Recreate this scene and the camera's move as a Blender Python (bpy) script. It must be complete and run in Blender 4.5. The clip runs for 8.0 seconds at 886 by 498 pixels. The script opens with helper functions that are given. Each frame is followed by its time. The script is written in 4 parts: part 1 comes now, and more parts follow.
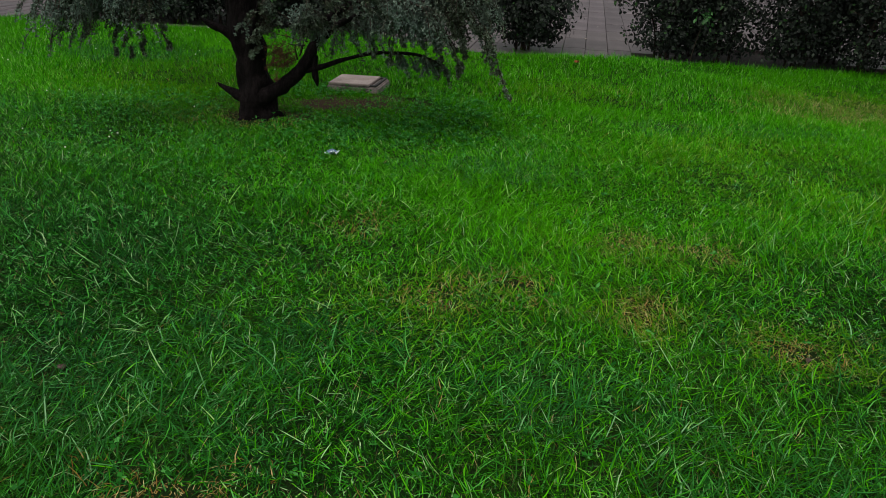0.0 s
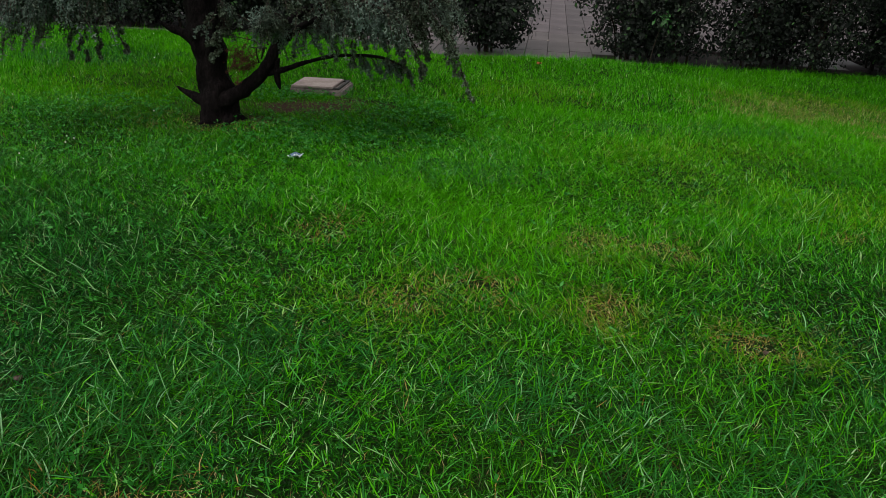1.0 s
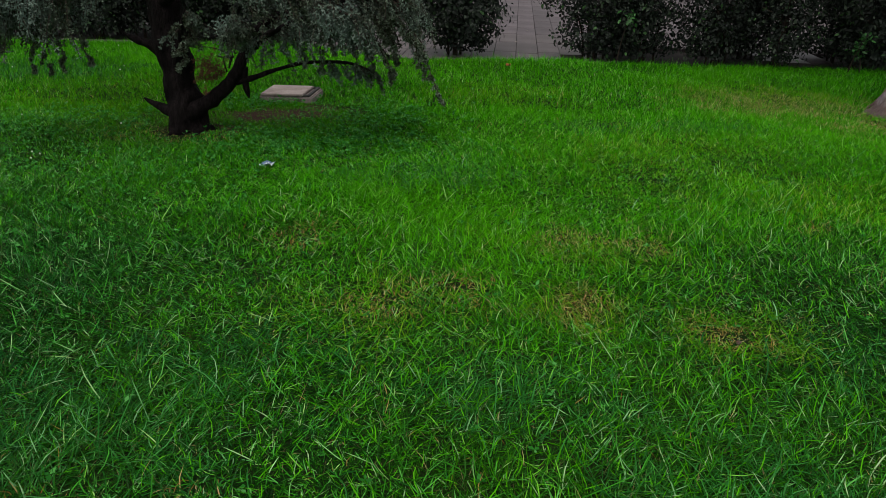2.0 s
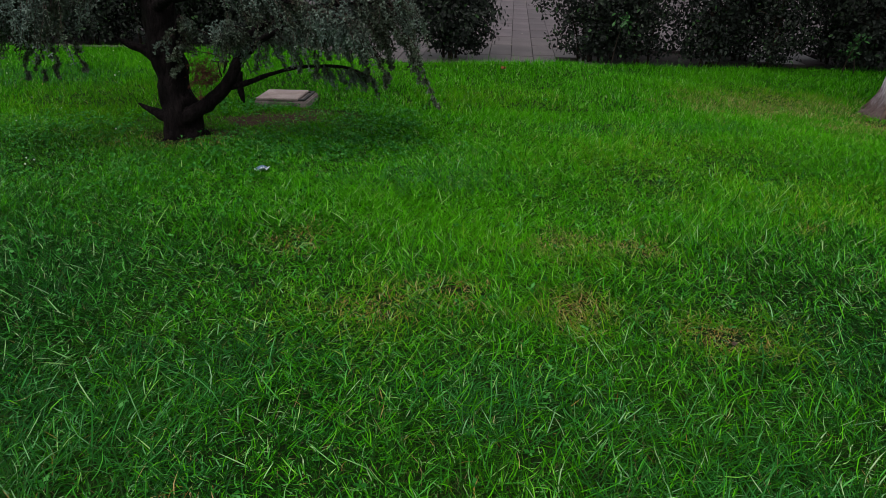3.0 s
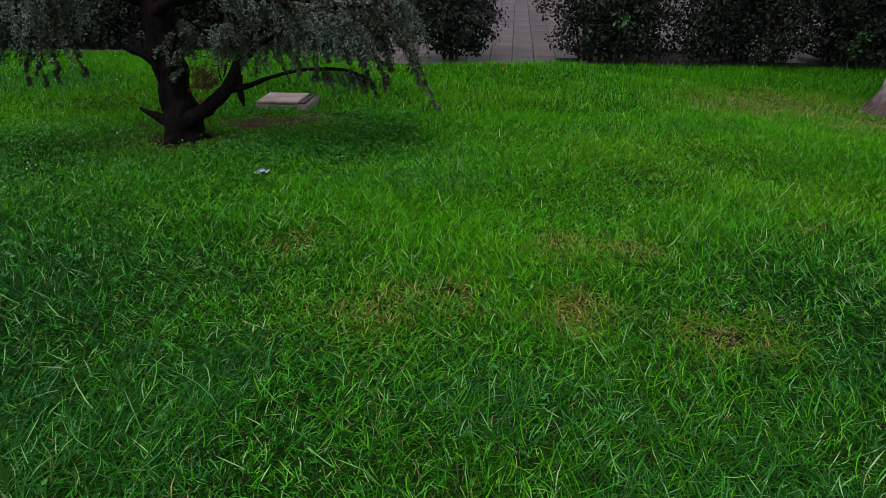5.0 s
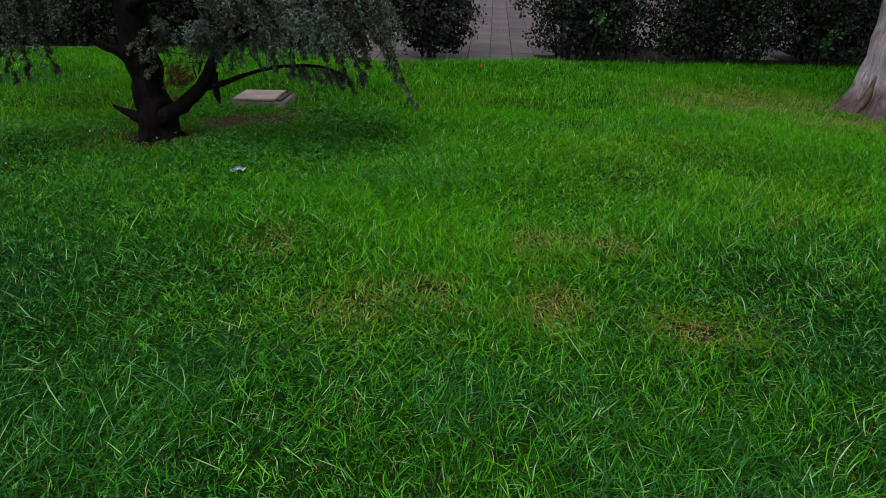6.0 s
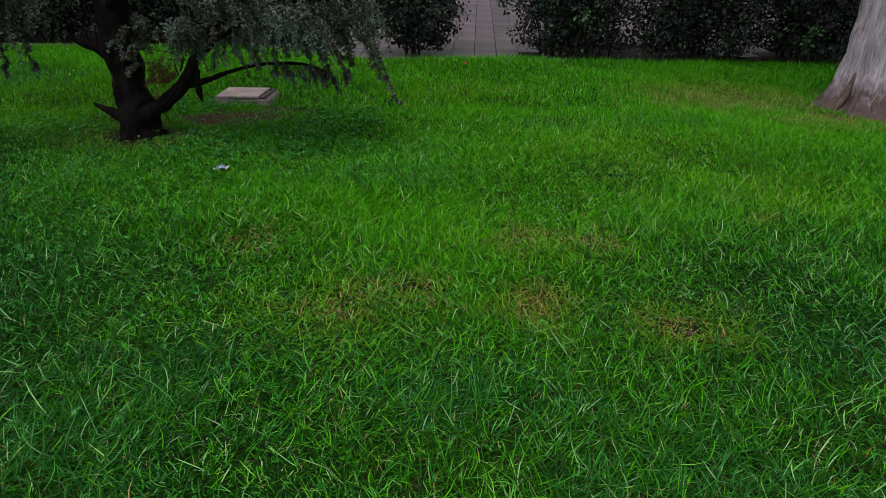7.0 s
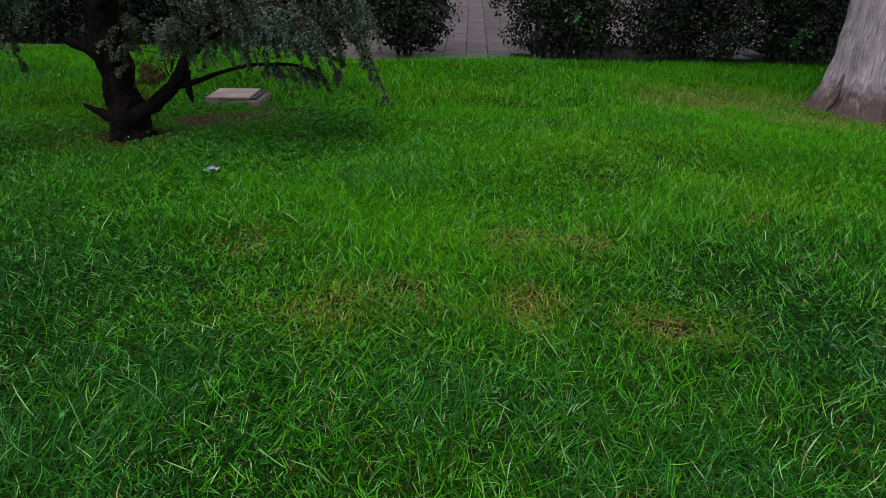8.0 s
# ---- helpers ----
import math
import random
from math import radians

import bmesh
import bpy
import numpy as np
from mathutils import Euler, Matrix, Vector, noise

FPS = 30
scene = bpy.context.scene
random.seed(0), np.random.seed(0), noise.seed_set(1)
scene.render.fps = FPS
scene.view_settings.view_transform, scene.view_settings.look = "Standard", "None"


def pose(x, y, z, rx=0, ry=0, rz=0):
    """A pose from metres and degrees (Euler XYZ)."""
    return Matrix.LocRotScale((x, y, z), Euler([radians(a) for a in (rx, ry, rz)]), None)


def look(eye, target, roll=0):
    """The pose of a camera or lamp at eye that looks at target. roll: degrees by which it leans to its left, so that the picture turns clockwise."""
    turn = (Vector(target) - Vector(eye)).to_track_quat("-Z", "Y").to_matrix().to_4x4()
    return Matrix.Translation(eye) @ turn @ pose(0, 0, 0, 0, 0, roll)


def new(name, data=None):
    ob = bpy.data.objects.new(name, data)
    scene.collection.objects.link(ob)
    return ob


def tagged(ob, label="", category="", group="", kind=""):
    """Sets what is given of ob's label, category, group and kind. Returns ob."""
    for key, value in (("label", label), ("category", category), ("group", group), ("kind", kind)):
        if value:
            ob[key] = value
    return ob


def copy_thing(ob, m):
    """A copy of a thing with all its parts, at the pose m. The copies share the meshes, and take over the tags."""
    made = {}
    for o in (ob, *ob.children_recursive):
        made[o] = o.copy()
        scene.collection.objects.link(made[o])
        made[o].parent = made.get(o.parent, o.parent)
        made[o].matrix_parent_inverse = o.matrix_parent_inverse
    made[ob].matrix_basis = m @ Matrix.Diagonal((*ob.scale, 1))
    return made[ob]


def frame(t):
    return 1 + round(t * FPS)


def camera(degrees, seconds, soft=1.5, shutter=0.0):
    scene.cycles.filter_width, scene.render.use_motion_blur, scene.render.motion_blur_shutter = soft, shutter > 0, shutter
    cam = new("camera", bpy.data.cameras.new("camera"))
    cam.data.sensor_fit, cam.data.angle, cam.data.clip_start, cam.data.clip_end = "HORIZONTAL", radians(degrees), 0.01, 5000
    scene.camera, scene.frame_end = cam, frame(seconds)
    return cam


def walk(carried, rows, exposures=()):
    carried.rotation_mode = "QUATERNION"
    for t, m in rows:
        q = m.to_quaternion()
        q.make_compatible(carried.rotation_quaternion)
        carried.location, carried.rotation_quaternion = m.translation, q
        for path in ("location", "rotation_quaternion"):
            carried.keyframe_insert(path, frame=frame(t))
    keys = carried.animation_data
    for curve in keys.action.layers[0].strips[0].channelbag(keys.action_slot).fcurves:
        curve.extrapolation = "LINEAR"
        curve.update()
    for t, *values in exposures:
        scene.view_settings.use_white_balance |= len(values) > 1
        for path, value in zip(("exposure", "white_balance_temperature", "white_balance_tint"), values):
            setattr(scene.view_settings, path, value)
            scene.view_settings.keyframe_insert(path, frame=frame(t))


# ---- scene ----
# ---------------------------------------------------------------- camera
cam = camera(66.0, 8.0, soft=0.5)
PATH = [
    (0, (-0.038, 0.01, 1.598), (-0.21, 1.799, 0.721), 2.1),
    (0.5, (-0.029, 0.004, 1.599), (-0.155, 1.8, 0.729), 2.3),
    (1, (-0.022, 0.001, 1.602), (-0.101, 1.801, 0.733), 2.4),
    (1.5, (-0.02, -0.008, 1.603), (-0.051, 1.795, 0.739), 1.9),
    (3, (-0.002, -0.004, 1.602), (-0.007, 1.807, 0.753), 0.9),
    (3.5, (0.0, 0.0, 1.6), (0.0, 1.811, 0.751), 1.0),
    (4, (0.01, 0.004, 1.599), (-0.019, 1.816, 0.753), 0.6),
    (4.5, (0.018, -0.003, 1.601), (-0.016, 1.81, 0.758), 0.3),
    (6, (0.041, -0.005, 1.604), (0.081, 1.804, 0.752), 0.7),
    (6.5, (0.046, -0.005, 1.607), (0.104, 1.802, 0.751), 0.7),
    (7, (0.047, -0.003, 1.607), (0.128, 1.801, 0.748), 0.9),
    (7.5, (0.052, -0.003, 1.606), (0.145, 1.801, 0.748), 1.1),
    (8, (0.058, -0.005, 1.607), (0.16, 1.8, 0.751), 1.1),
]
walk(cam, [(t, look(eye, target, roll)) for t, eye, target, roll in PATH],
     exposures=[(0, 0.54, 6750, 4), (1.7, 0.54, 6750, 4.5), (2.8, 0.51, 6550, 9.5), (8, 0.48, 6500, 12)])

# ---------------------------------------------------------------- light: dull evening under a closed sky
world = bpy.data.worlds.new("overcast_sky")
scene.world = world
world.use_nodes = True
wn = world.node_tree.nodes
sky = wn.new("ShaderNodeTexSky")
sky.sky_type = "NISHITA"
sky.sun_disc = False
sky.sun_elevation, sky.sun_rotation = radians(68), radians(211)
sky.dust_density, sky.ozone_density = 4.0, 1.5
wn["Background"].inputs["Strength"].default_value = 0.08
veil = wn.new("ShaderNodeHueSaturation")
veil.inputs["Saturation"].default_value = 0.18
world.node_tree.links.new(sky.outputs["Color"], veil.inputs["Color"])
world.node_tree.links.new(veil.outputs["Color"], wn["Background"].inputs["Color"])
sun = new("sun", bpy.data.lights.new("sun", "SUN"))
sun.data.energy, sun.data.angle, sun.data.color = 1.0, radians(50), (1.0, 0.96, 0.90)
sun.matrix_world = look((-4.5, -7.5, 22.0), (0, 0, 0))

rng = np.random.default_rng(7)


# ---------------------------------------------------------------- materials
def nodes_of(name):
    m = bpy.data.materials.new(name)
    m.use_nodes = True
    return m, m.node_tree.nodes, m.node_tree.links, m.node_tree.nodes["Principled BSDF"]


def ramp_node(n, stops):
    r = n.new("ShaderNodeValToRGB")
    while len(r.color_ramp.elements) < len(stops):
        r.color_ramp.elements.new(0.5)
    for e, (pos, col) in zip(r.color_ramp.elements, stops):
        e.position, e.color = pos, (*col, 1)
    return r


def noise_node(n, l, scale, detail=4.0, rough=0.55, stretch=None, dist=0.0):
    tc = n.new("ShaderNodeTexCoord")
    t = n.new("ShaderNodeTexNoise")
    t.inputs["Scale"].default_value, t.inputs["Detail"].default_value = scale, detail
    t.inputs["Roughness"].default_value, t.inputs["Distortion"].default_value = rough, dist
    if stretch:
        mp = n.new("ShaderNodeMapping")
        mp.inputs["Scale"].default_value = stretch
        l.new(tc.outputs["Object"], mp.inputs["Vector"])
        l.new(mp.outputs["Vector"], t.inputs["Vector"])
    else:
        l.new(tc.outputs["Object"], t.inputs["Vector"])
    return t.outputs["Fac"]


def mix_node(n, l, fac, a, b, mode="MIX"):
    m = n.new("ShaderNodeMix")
    m.data_type, m.blend_type = "RGBA", mode
    for sock, v in ((m.inputs[0], fac), (m.inputs[6], a), (m.inputs[7], b)):
        if isinstance(v, (int, float)):
            sock.default_value = v
        elif isinstance(v, tuple):
            sock.default_value = (*v, 1)
        else:
            l.new(v, sock)
    return m.outputs[2]


def bump_node(n, l, height, strength, dist, bsdf):
    b = n.new("ShaderNodeBump")
    b.inputs["Strength"].default_value, b.inputs["Distance"].default_value = strength, dist
    l.new(height, b.inputs["Height"])
    l.new(b.outputs["Normal"], bsdf.inputs["Normal"])


def rough_mat(name, dark, light, scale, rough=0.85, bump=0.4, dist=0.01, stretch=None, fine=None, per_piece=0.0, mid=None, spec=0.3):
    """A matt surface with blotches and fine grain."""
    m, n, l, b = nodes_of(name)
    big = noise_node(n, l, scale, 5, 0.6, stretch)
    small = noise_node(n, l, fine or scale * 9, 4, 0.65, stretch)
    stops = [(0.3, dark), (0.7, light)] if mid is None else [(0.28, dark), (0.5, mid), (0.72, light)]
    r = ramp_node(n, stops)
    l.new(big, r.inputs["Fac"])
    r2 = ramp_node(n, [(0.3, (0.6, 0.6, 0.6)), (0.7, (1.25, 1.25, 1.25))])
    l.new(small, r2.inputs["Fac"])
    col = mix_node(n, l, 1.0, r.outputs["Color"], r2.outputs["Color"], "MULTIPLY")
    if per_piece:
        oi = n.new("ShaderNodeObjectInfo")
        r3 = ramp_node(n, [(0.0, (1 - per_piece,) * 3), (1.0, (1 + per_piece,) * 3)])
        l.new(oi.outputs["Random"], r3.inputs["Fac"])
        col = mix_node(n, l, 1.0, col, r3.outputs["Color"], "MULTIPLY")
    l.new(col, b.inputs["Base Color"])
    b.inputs["Roughness"].default_value = rough
    b.inputs["Specular IOR Level"].default_value = spec
    bump_node(n, l, small, bump, dist, b)
    return m


def leaf_mat(name, stops, patch=None, patch_scale=0.5, translucent=0.3, rough=0.45, spec=0.4, patch_amount=0.6):
    """Leaves and blades: each one its own tone, drifting over the place in soft patches, and letting light through."""
    m, n, l, b = nodes_of(name)
    geo = n.new("ShaderNodeNewGeometry")
    r = ramp_node(n, stops)
    l.new(geo.outputs["Random Per Island"], r.inputs["Fac"])
    col = r.outputs["Color"]
    if patch:
        f = noise_node(n, l, patch_scale, 3, 0.5)
        pr = ramp_node(n, [(0.4, (0, 0, 0)), (0.64, (patch_amount,) * 3)])
        l.new(f, pr.inputs["Fac"])
        col = mix_node(n, l, pr.outputs["Color"], col, patch)
    l.new(col, b.inputs["Base Color"])
    b.inputs["Roughness"].default_value = rough
    b.inputs["Specular IOR Level"].default_value = spec
    tr = n.new("ShaderNodeBsdfTranslucent")
    l.new(col, tr.inputs["Color"])
    mx = n.new("ShaderNodeMixShader")
    mx.inputs[0].default_value = translucent
    l.new(b.outputs["BSDF"], mx.inputs[1])
    l.new(tr.outputs["BSDF"], mx.inputs[2])
    l.new(mx.outputs["Shader"], n["Material Output"].inputs["Surface"])
    return m


def soil_mat():
    m, n, l, b = nodes_of("gap_shaded_soil")
    big, small = noise_node(n, l, 3.0, 5, 0.6), noise_node(n, l, 70, 4, 0.65)
    # near-black green: shade between the grass blades painted into the earth
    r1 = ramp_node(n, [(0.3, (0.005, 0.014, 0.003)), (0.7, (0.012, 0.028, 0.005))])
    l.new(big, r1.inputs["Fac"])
    r2 = ramp_node(n, [(0.3, (0.03, 0.018, 0.014)), (0.7, (0.09, 0.052, 0.042))])
    l.new(small, r2.inputs["Fac"])
    # the bare earth is an oval beside the trunk with a ragged rim
    tc = n.new("ShaderNodeTexCoord")
    mp = n.new("ShaderNodeMapping")
    mp.vector_type = "TEXTURE"
    mp.inputs["Location"].default_value, mp.inputs["Scale"].default_value = (-1.75, 6.05, 0), (0.95, 0.6, 1)
    l.new(tc.outputs["Object"], mp.inputs["Vector"])
    ln = n.new("ShaderNodeVectorMath")
    ln.operation = "LENGTH"
    l.new(mp.outputs["Vector"], ln.inputs[0])
    add = n.new("ShaderNodeMath")
    add.operation = "ADD"
    l.new(ln.outputs["Value"], add.inputs[0])
    l.new(noise_node(n, l, 5, 4, 0.6), add.inputs[1])
    rim = n.new("ShaderNodeMapRange")
    for key, v in (("From Min", 1.2), ("From Max", 1.6), ("To Min", 1.0), ("To Max", 0.0)):
        rim.inputs[key].default_value = v
    l.new(add.outputs[0], rim.inputs["Value"])
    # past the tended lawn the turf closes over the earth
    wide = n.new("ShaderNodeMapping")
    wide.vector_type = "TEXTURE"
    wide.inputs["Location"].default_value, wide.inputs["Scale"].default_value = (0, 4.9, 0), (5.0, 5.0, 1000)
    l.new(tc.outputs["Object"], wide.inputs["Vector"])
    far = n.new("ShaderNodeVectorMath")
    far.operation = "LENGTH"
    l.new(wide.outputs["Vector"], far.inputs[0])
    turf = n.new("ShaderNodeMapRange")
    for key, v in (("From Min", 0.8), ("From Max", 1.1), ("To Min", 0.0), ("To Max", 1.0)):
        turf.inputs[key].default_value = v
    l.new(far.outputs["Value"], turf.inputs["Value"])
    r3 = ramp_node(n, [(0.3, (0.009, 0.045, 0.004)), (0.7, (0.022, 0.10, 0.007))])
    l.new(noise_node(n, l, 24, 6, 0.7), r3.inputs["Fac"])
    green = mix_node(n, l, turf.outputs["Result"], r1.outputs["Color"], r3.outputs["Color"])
    l.new(mix_node(n, l, rim.outputs["Result"], green, r2.outputs["Color"]), b.inputs["Base Color"])
    b.inputs["Roughness"].default_value = 0.95
    b.inputs["Specular IOR Level"].default_value = 0.1
    bump_node(n, l, small, 0.8, 0.02, b)
    return m


M_SOIL = soil_mat()
# palest ramp stops, here and in the dark copy, paint highlights on blade tops
M_GRASS = leaf_mat("lawn_grass_blade", [(0.0, (0.006, 0.05, 0.001)), (0.35, (0.026, 0.19, 0.002)), (0.65, (0.065, 0.37, 0.003)), (0.88, (0.11, 0.50, 0.012)), (0.96, (0.24, 0.62, 0.08)), (1.0, (0.46, 0.72, 0.28))],
                   patch=(0.095, 0.38, 0.003), patch_scale=0.42, translucent=0.2, rough=0.5, spec=0.03, patch_amount=0.4)
M_GRASS_YELLOW = leaf_mat("yellowing_grass_blade", [(0.0, (0.02, 0.07, 0.002)), (0.35, (0.07, 0.20, 0.003)), (0.7, (0.14, 0.34, 0.006)), (0.92, (0.23, 0.45, 0.03)), (1.0, (0.40, 0.50, 0.16))],
                          patch=(0.06, 0.28, 0.004), patch_scale=0.9, translucent=0.2, rough=0.5, spec=0.03, patch_amount=0.5)
# darkened copy of the green: gap shade and edge falloff put into colour
M_GRASS_SHADED = leaf_mat("shade_dark_grass_blade", [(0.0, (0.001, 0.014, 0.001)), (0.40, (0.005, 0.05, 0.002)), (0.70, (0.016, 0.13, 0.005)), (0.86, (0.05, 0.32, 0.025)), (0.94, (0.13, 0.46, 0.10)), (1.0, (0.42, 0.60, 0.32))],
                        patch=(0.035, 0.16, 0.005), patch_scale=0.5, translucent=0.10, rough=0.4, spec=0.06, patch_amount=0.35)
# dark greens paint the shade down between tufts; the top stops are dry thatch
M_SHADED_THATCH = leaf_mat("low_grass_blade", [(0.0, (0.002, 0.016, 0.002)), (0.5, (0.005, 0.042, 0.003)), (0.84, (0.014, 0.08, 0.006)), (0.9, (0.10, 0.08, 0.035)), (1.0, (0.30, 0.25, 0.13))],
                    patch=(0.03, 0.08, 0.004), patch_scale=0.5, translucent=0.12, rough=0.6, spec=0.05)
# its pale bluish end stops paint sky reflections onto the blades
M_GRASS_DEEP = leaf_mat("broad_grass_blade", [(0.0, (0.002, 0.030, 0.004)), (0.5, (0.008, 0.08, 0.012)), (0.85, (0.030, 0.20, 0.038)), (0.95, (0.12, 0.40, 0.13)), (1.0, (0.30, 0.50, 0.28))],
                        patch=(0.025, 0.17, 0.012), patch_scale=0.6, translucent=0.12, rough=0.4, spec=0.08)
M_STRAW = leaf_mat("dry_straw_blade", [(0.0, (0.18, 0.08, 0.02)), (0.5, (0.36, 0.23, 0.07)), (1.0, (0.54, 0.44, 0.22))], translucent=0.15, rough=0.8, spec=0.1)
M_DULL = leaf_mat("worn_grass_blade", [(0.0, (0.06, 0.15, 0.012)), (0.5, (0.16, 0.25, 0.035)), (0.85, (0.27, 0.32, 0.09)), (1.0, (0.46, 0.42, 0.22))], translucent=0.3, rough=0.7, spec=0.1)
M_CLOVER = leaf_mat("clover_leaf", [(0.0, (0.010, 0.10, 0.010)), (0.6, (0.030, 0.21, 0.022)), (1.0, (0.11, 0.38, 0.09))], translucent=0.3, rough=0.6, spec=0.12)
M_FLOWER = leaf_mat("white_flower", [(0.0, (0.6, 0.62, 0.58)), (1.0, (0.8, 0.8, 0.78))], translucent=0.2, rough=0.8)
# the pale patch colour paints lit clumps among darker inner needles
M_NEEDLE = leaf_mat("cedar_needle", [(0.0, (0.022, 0.025, 0.015)), (0.5, (0.050, 0.062, 0.038)), (0.85, (0.09, 0.12, 0.085)), (1.0, (0.17, 0.215, 0.16))],
                    patch=(0.21, 0.30, 0.265), patch_scale=3.2, translucent=0.1, rough=0.6, spec=0.2, patch_amount=0.7)
# brighter needle copy, painting light onto the hanging tips
M_NEEDLE_TIP = leaf_mat("lit_cedar_needle", [(0.0, (0.045, 0.054, 0.033)), (0.5, (0.10, 0.125, 0.085)), (1.0, (0.25, 0.32, 0.25))], translucent=0.12, rough=0.6, spec=0.15)
M_DEAD_NEEDLE = leaf_mat("dead_needle", [(0.0, (0.06, 0.018, 0.014)), (1.0, (0.17, 0.055, 0.04))], translucent=0.1, rough=0.8)
M_SHRUB = leaf_mat("hedge_leaf", [(0.0, (0.018, 0.021, 0.020)), (0.6, (0.030, 0.038, 0.032)), (0.95, (0.048, 0.070, 0.045)), (1.0, (0.08, 0.20, 0.06))],
                   patch=(0.026, 0.034, 0.031), patch_scale=1.2, translucent=0.2, rough=0.55, spec=0.14)
M_SHOOT = leaf_mat("fresh_leaf", [(0.0, (0.02, 0.07, 0.02)), (1.0, (0.055, 0.20, 0.045))], translucent=0.3)
M_CROWN = leaf_mat("tree_leaf", [(0.0, (0.03, 0.08, 0.02)), (1.0, (0.07, 0.14, 0.04))], translucent=0.25)
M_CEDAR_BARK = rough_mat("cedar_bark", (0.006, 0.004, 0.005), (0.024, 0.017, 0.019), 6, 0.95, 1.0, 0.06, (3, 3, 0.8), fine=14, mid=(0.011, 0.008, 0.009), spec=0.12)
M_TWIG = rough_mat("dark_twig", (0.016, 0.011, 0.009), (0.05, 0.036, 0.028), 20, 0.9, 0.4, 0.004)
def pale_bark():
    """Smooth lilac-grey bark: fine upright streaks, dark scars, and earth-brown staining on the roots."""
    m, n, l, b = nodes_of("pale_smooth_bark")
    streak = noise_node(n, l, 5.0, 9, 0.78, (10, 10, 0.55), 0.3)
    r1 = ramp_node(n, [(0.36, (0.17, 0.145, 0.165)), (0.46, (0.38, 0.335, 0.395)), (0.55, (0.52, 0.465, 0.545)), (0.64, (0.70, 0.64, 0.73))])
    l.new(streak, r1.inputs["Fac"])
    blotch = noise_node(n, l, 4.2, 6, 0.68, (1, 1, 0.6), 0.8)
    r2 = ramp_node(n, [(0.33, (0.42, 0.36, 0.36)), (0.43, (0.9, 0.87, 0.88)), (0.55, (1.0, 1.0, 1.0)), (0.7, (1.1, 1.02, 1.08))])
    l.new(blotch, r2.inputs["Fac"])
    col = mix_node(n, l, 1.0, r1.outputs["Color"], r2.outputs["Color"], "MULTIPLY")
    tc = n.new("ShaderNodeTexCoord")
    sep = n.new("ShaderNodeSeparateXYZ")
    l.new(tc.outputs["Object"], sep.inputs["Vector"])
    ragged = n.new("ShaderNodeMath")
    ragged.operation = "MULTIPLY_ADD"
    l.new(noise_node(n, l, 7.0, 7, 0.7, (1, 1, 0.45), 0.6), ragged.inputs[0])
    ragged.inputs[1].default_value = 0.7
    l.new(sep.outputs["Z"], ragged.inputs[2])
    edge = n.new("ShaderNodeMapRange")
    for key, v in (("From Min", 0.46), ("From Max", 0.68), ("To Min", 0.92), ("To Max", 0.0)):
        edge.inputs[key].default_value = v
    l.new(ragged.outputs[0], edge.inputs["Value"])
    col = mix_node(n, l, edge.outputs["Result"], col, mix_node(n, l, streak, (0.02, 0.010, 0.009), (0.15, 0.088, 0.078)))
    l.new(col, b.inputs["Base Color"])
    b.inputs["Roughness"].default_value = 0.7
    bump_node(n, l, streak, 0.9, 0.025, b)
    return m


M_PALE_BARK = pale_bark()
M_ROOT_BARK = rough_mat("brown_root_bark", (0.05, 0.030, 0.026), (0.20, 0.14, 0.125), 5, 0.9, 0.8, 0.02, (1.5, 1.5, 0.8), fine=30)
M_PAVER = rough_mat("grey_paver", (0.062, 0.048, 0.056), (0.125, 0.099, 0.114), 1.6, 0.55, 0.25, 0.004, fine=60, per_piece=0.2, spec=0.4)
# slightly darker slabs for the rows nearest the lawn
M_PAVER_DARK = rough_mat("near_rows_dark_paver", (0.06, 0.046, 0.05), (0.12, 0.096, 0.104), 1.8, 0.5, 0.25, 0.004, fine=60, per_piece=0.15, spec=0.4)
M_BED = rough_mat("paving_bed", (0.012, 0.010, 0.010), (0.035, 0.028, 0.027), 8, 0.95, 0.5, 0.01)
# concrete colour lowered to hold the shade along the lawn's edge
M_KERB = rough_mat("shaded_kerb_concrete", (0.06, 0.052, 0.052), (0.13, 0.115, 0.112), 5, 0.85, 0.4, 0.006, fine=80, per_piece=0.12)
M_BOX = rough_mat("weathered_concrete", (0.14, 0.115, 0.12), (0.34, 0.28, 0.28), 7, 0.85, 0.5, 0.006, fine=90)
M_LID = rough_mat("pinkish_concrete_lid", (0.26, 0.205, 0.20), (0.46, 0.38, 0.37), 5, 0.8, 0.35, 0.004, fine=110)
M_IRON = rough_mat("dark_iron", (0.02, 0.022, 0.024), (0.06, 0.055, 0.055), 14, 0.6, 0.4, 0.003)


def foil_mat():
    m, n, l, b = nodes_of("crumpled_wrapper_film")
    f = noise_node(n, l, 45, 2)
    r = ramp_node(n, [(0.46, (0.10, 0.16, 0.26)), (0.56, (0.6, 0.64, 0.7))])
    l.new(f, r.inputs["Fac"])
    l.new(r.outputs["Color"], b.inputs["Base Color"])
    b.inputs["Roughness"].default_value = 0.3
    return m


M_WRAPPER = foil_mat()
M_DRY_LEAF = rough_mat("dry_orange_leaf", (0.16, 0.04, 0.015), (0.36, 0.12, 0.04), 30, 0.8, 0.4, 0.002)
M_PALE_LEAF = rough_mat("pale_fallen_leaf", (0.35, 0.31, 0.28), (0.6, 0.56, 0.5), 30, 0.8, 0.4, 0.002)


# ---------------------------------------------------------------- builders
def thing(name, label, category, at=(0, 0, 0), group="", kind=""):
    ob = new(name)
    ob.location = at
    return tagged(ob, label, category, group, kind)


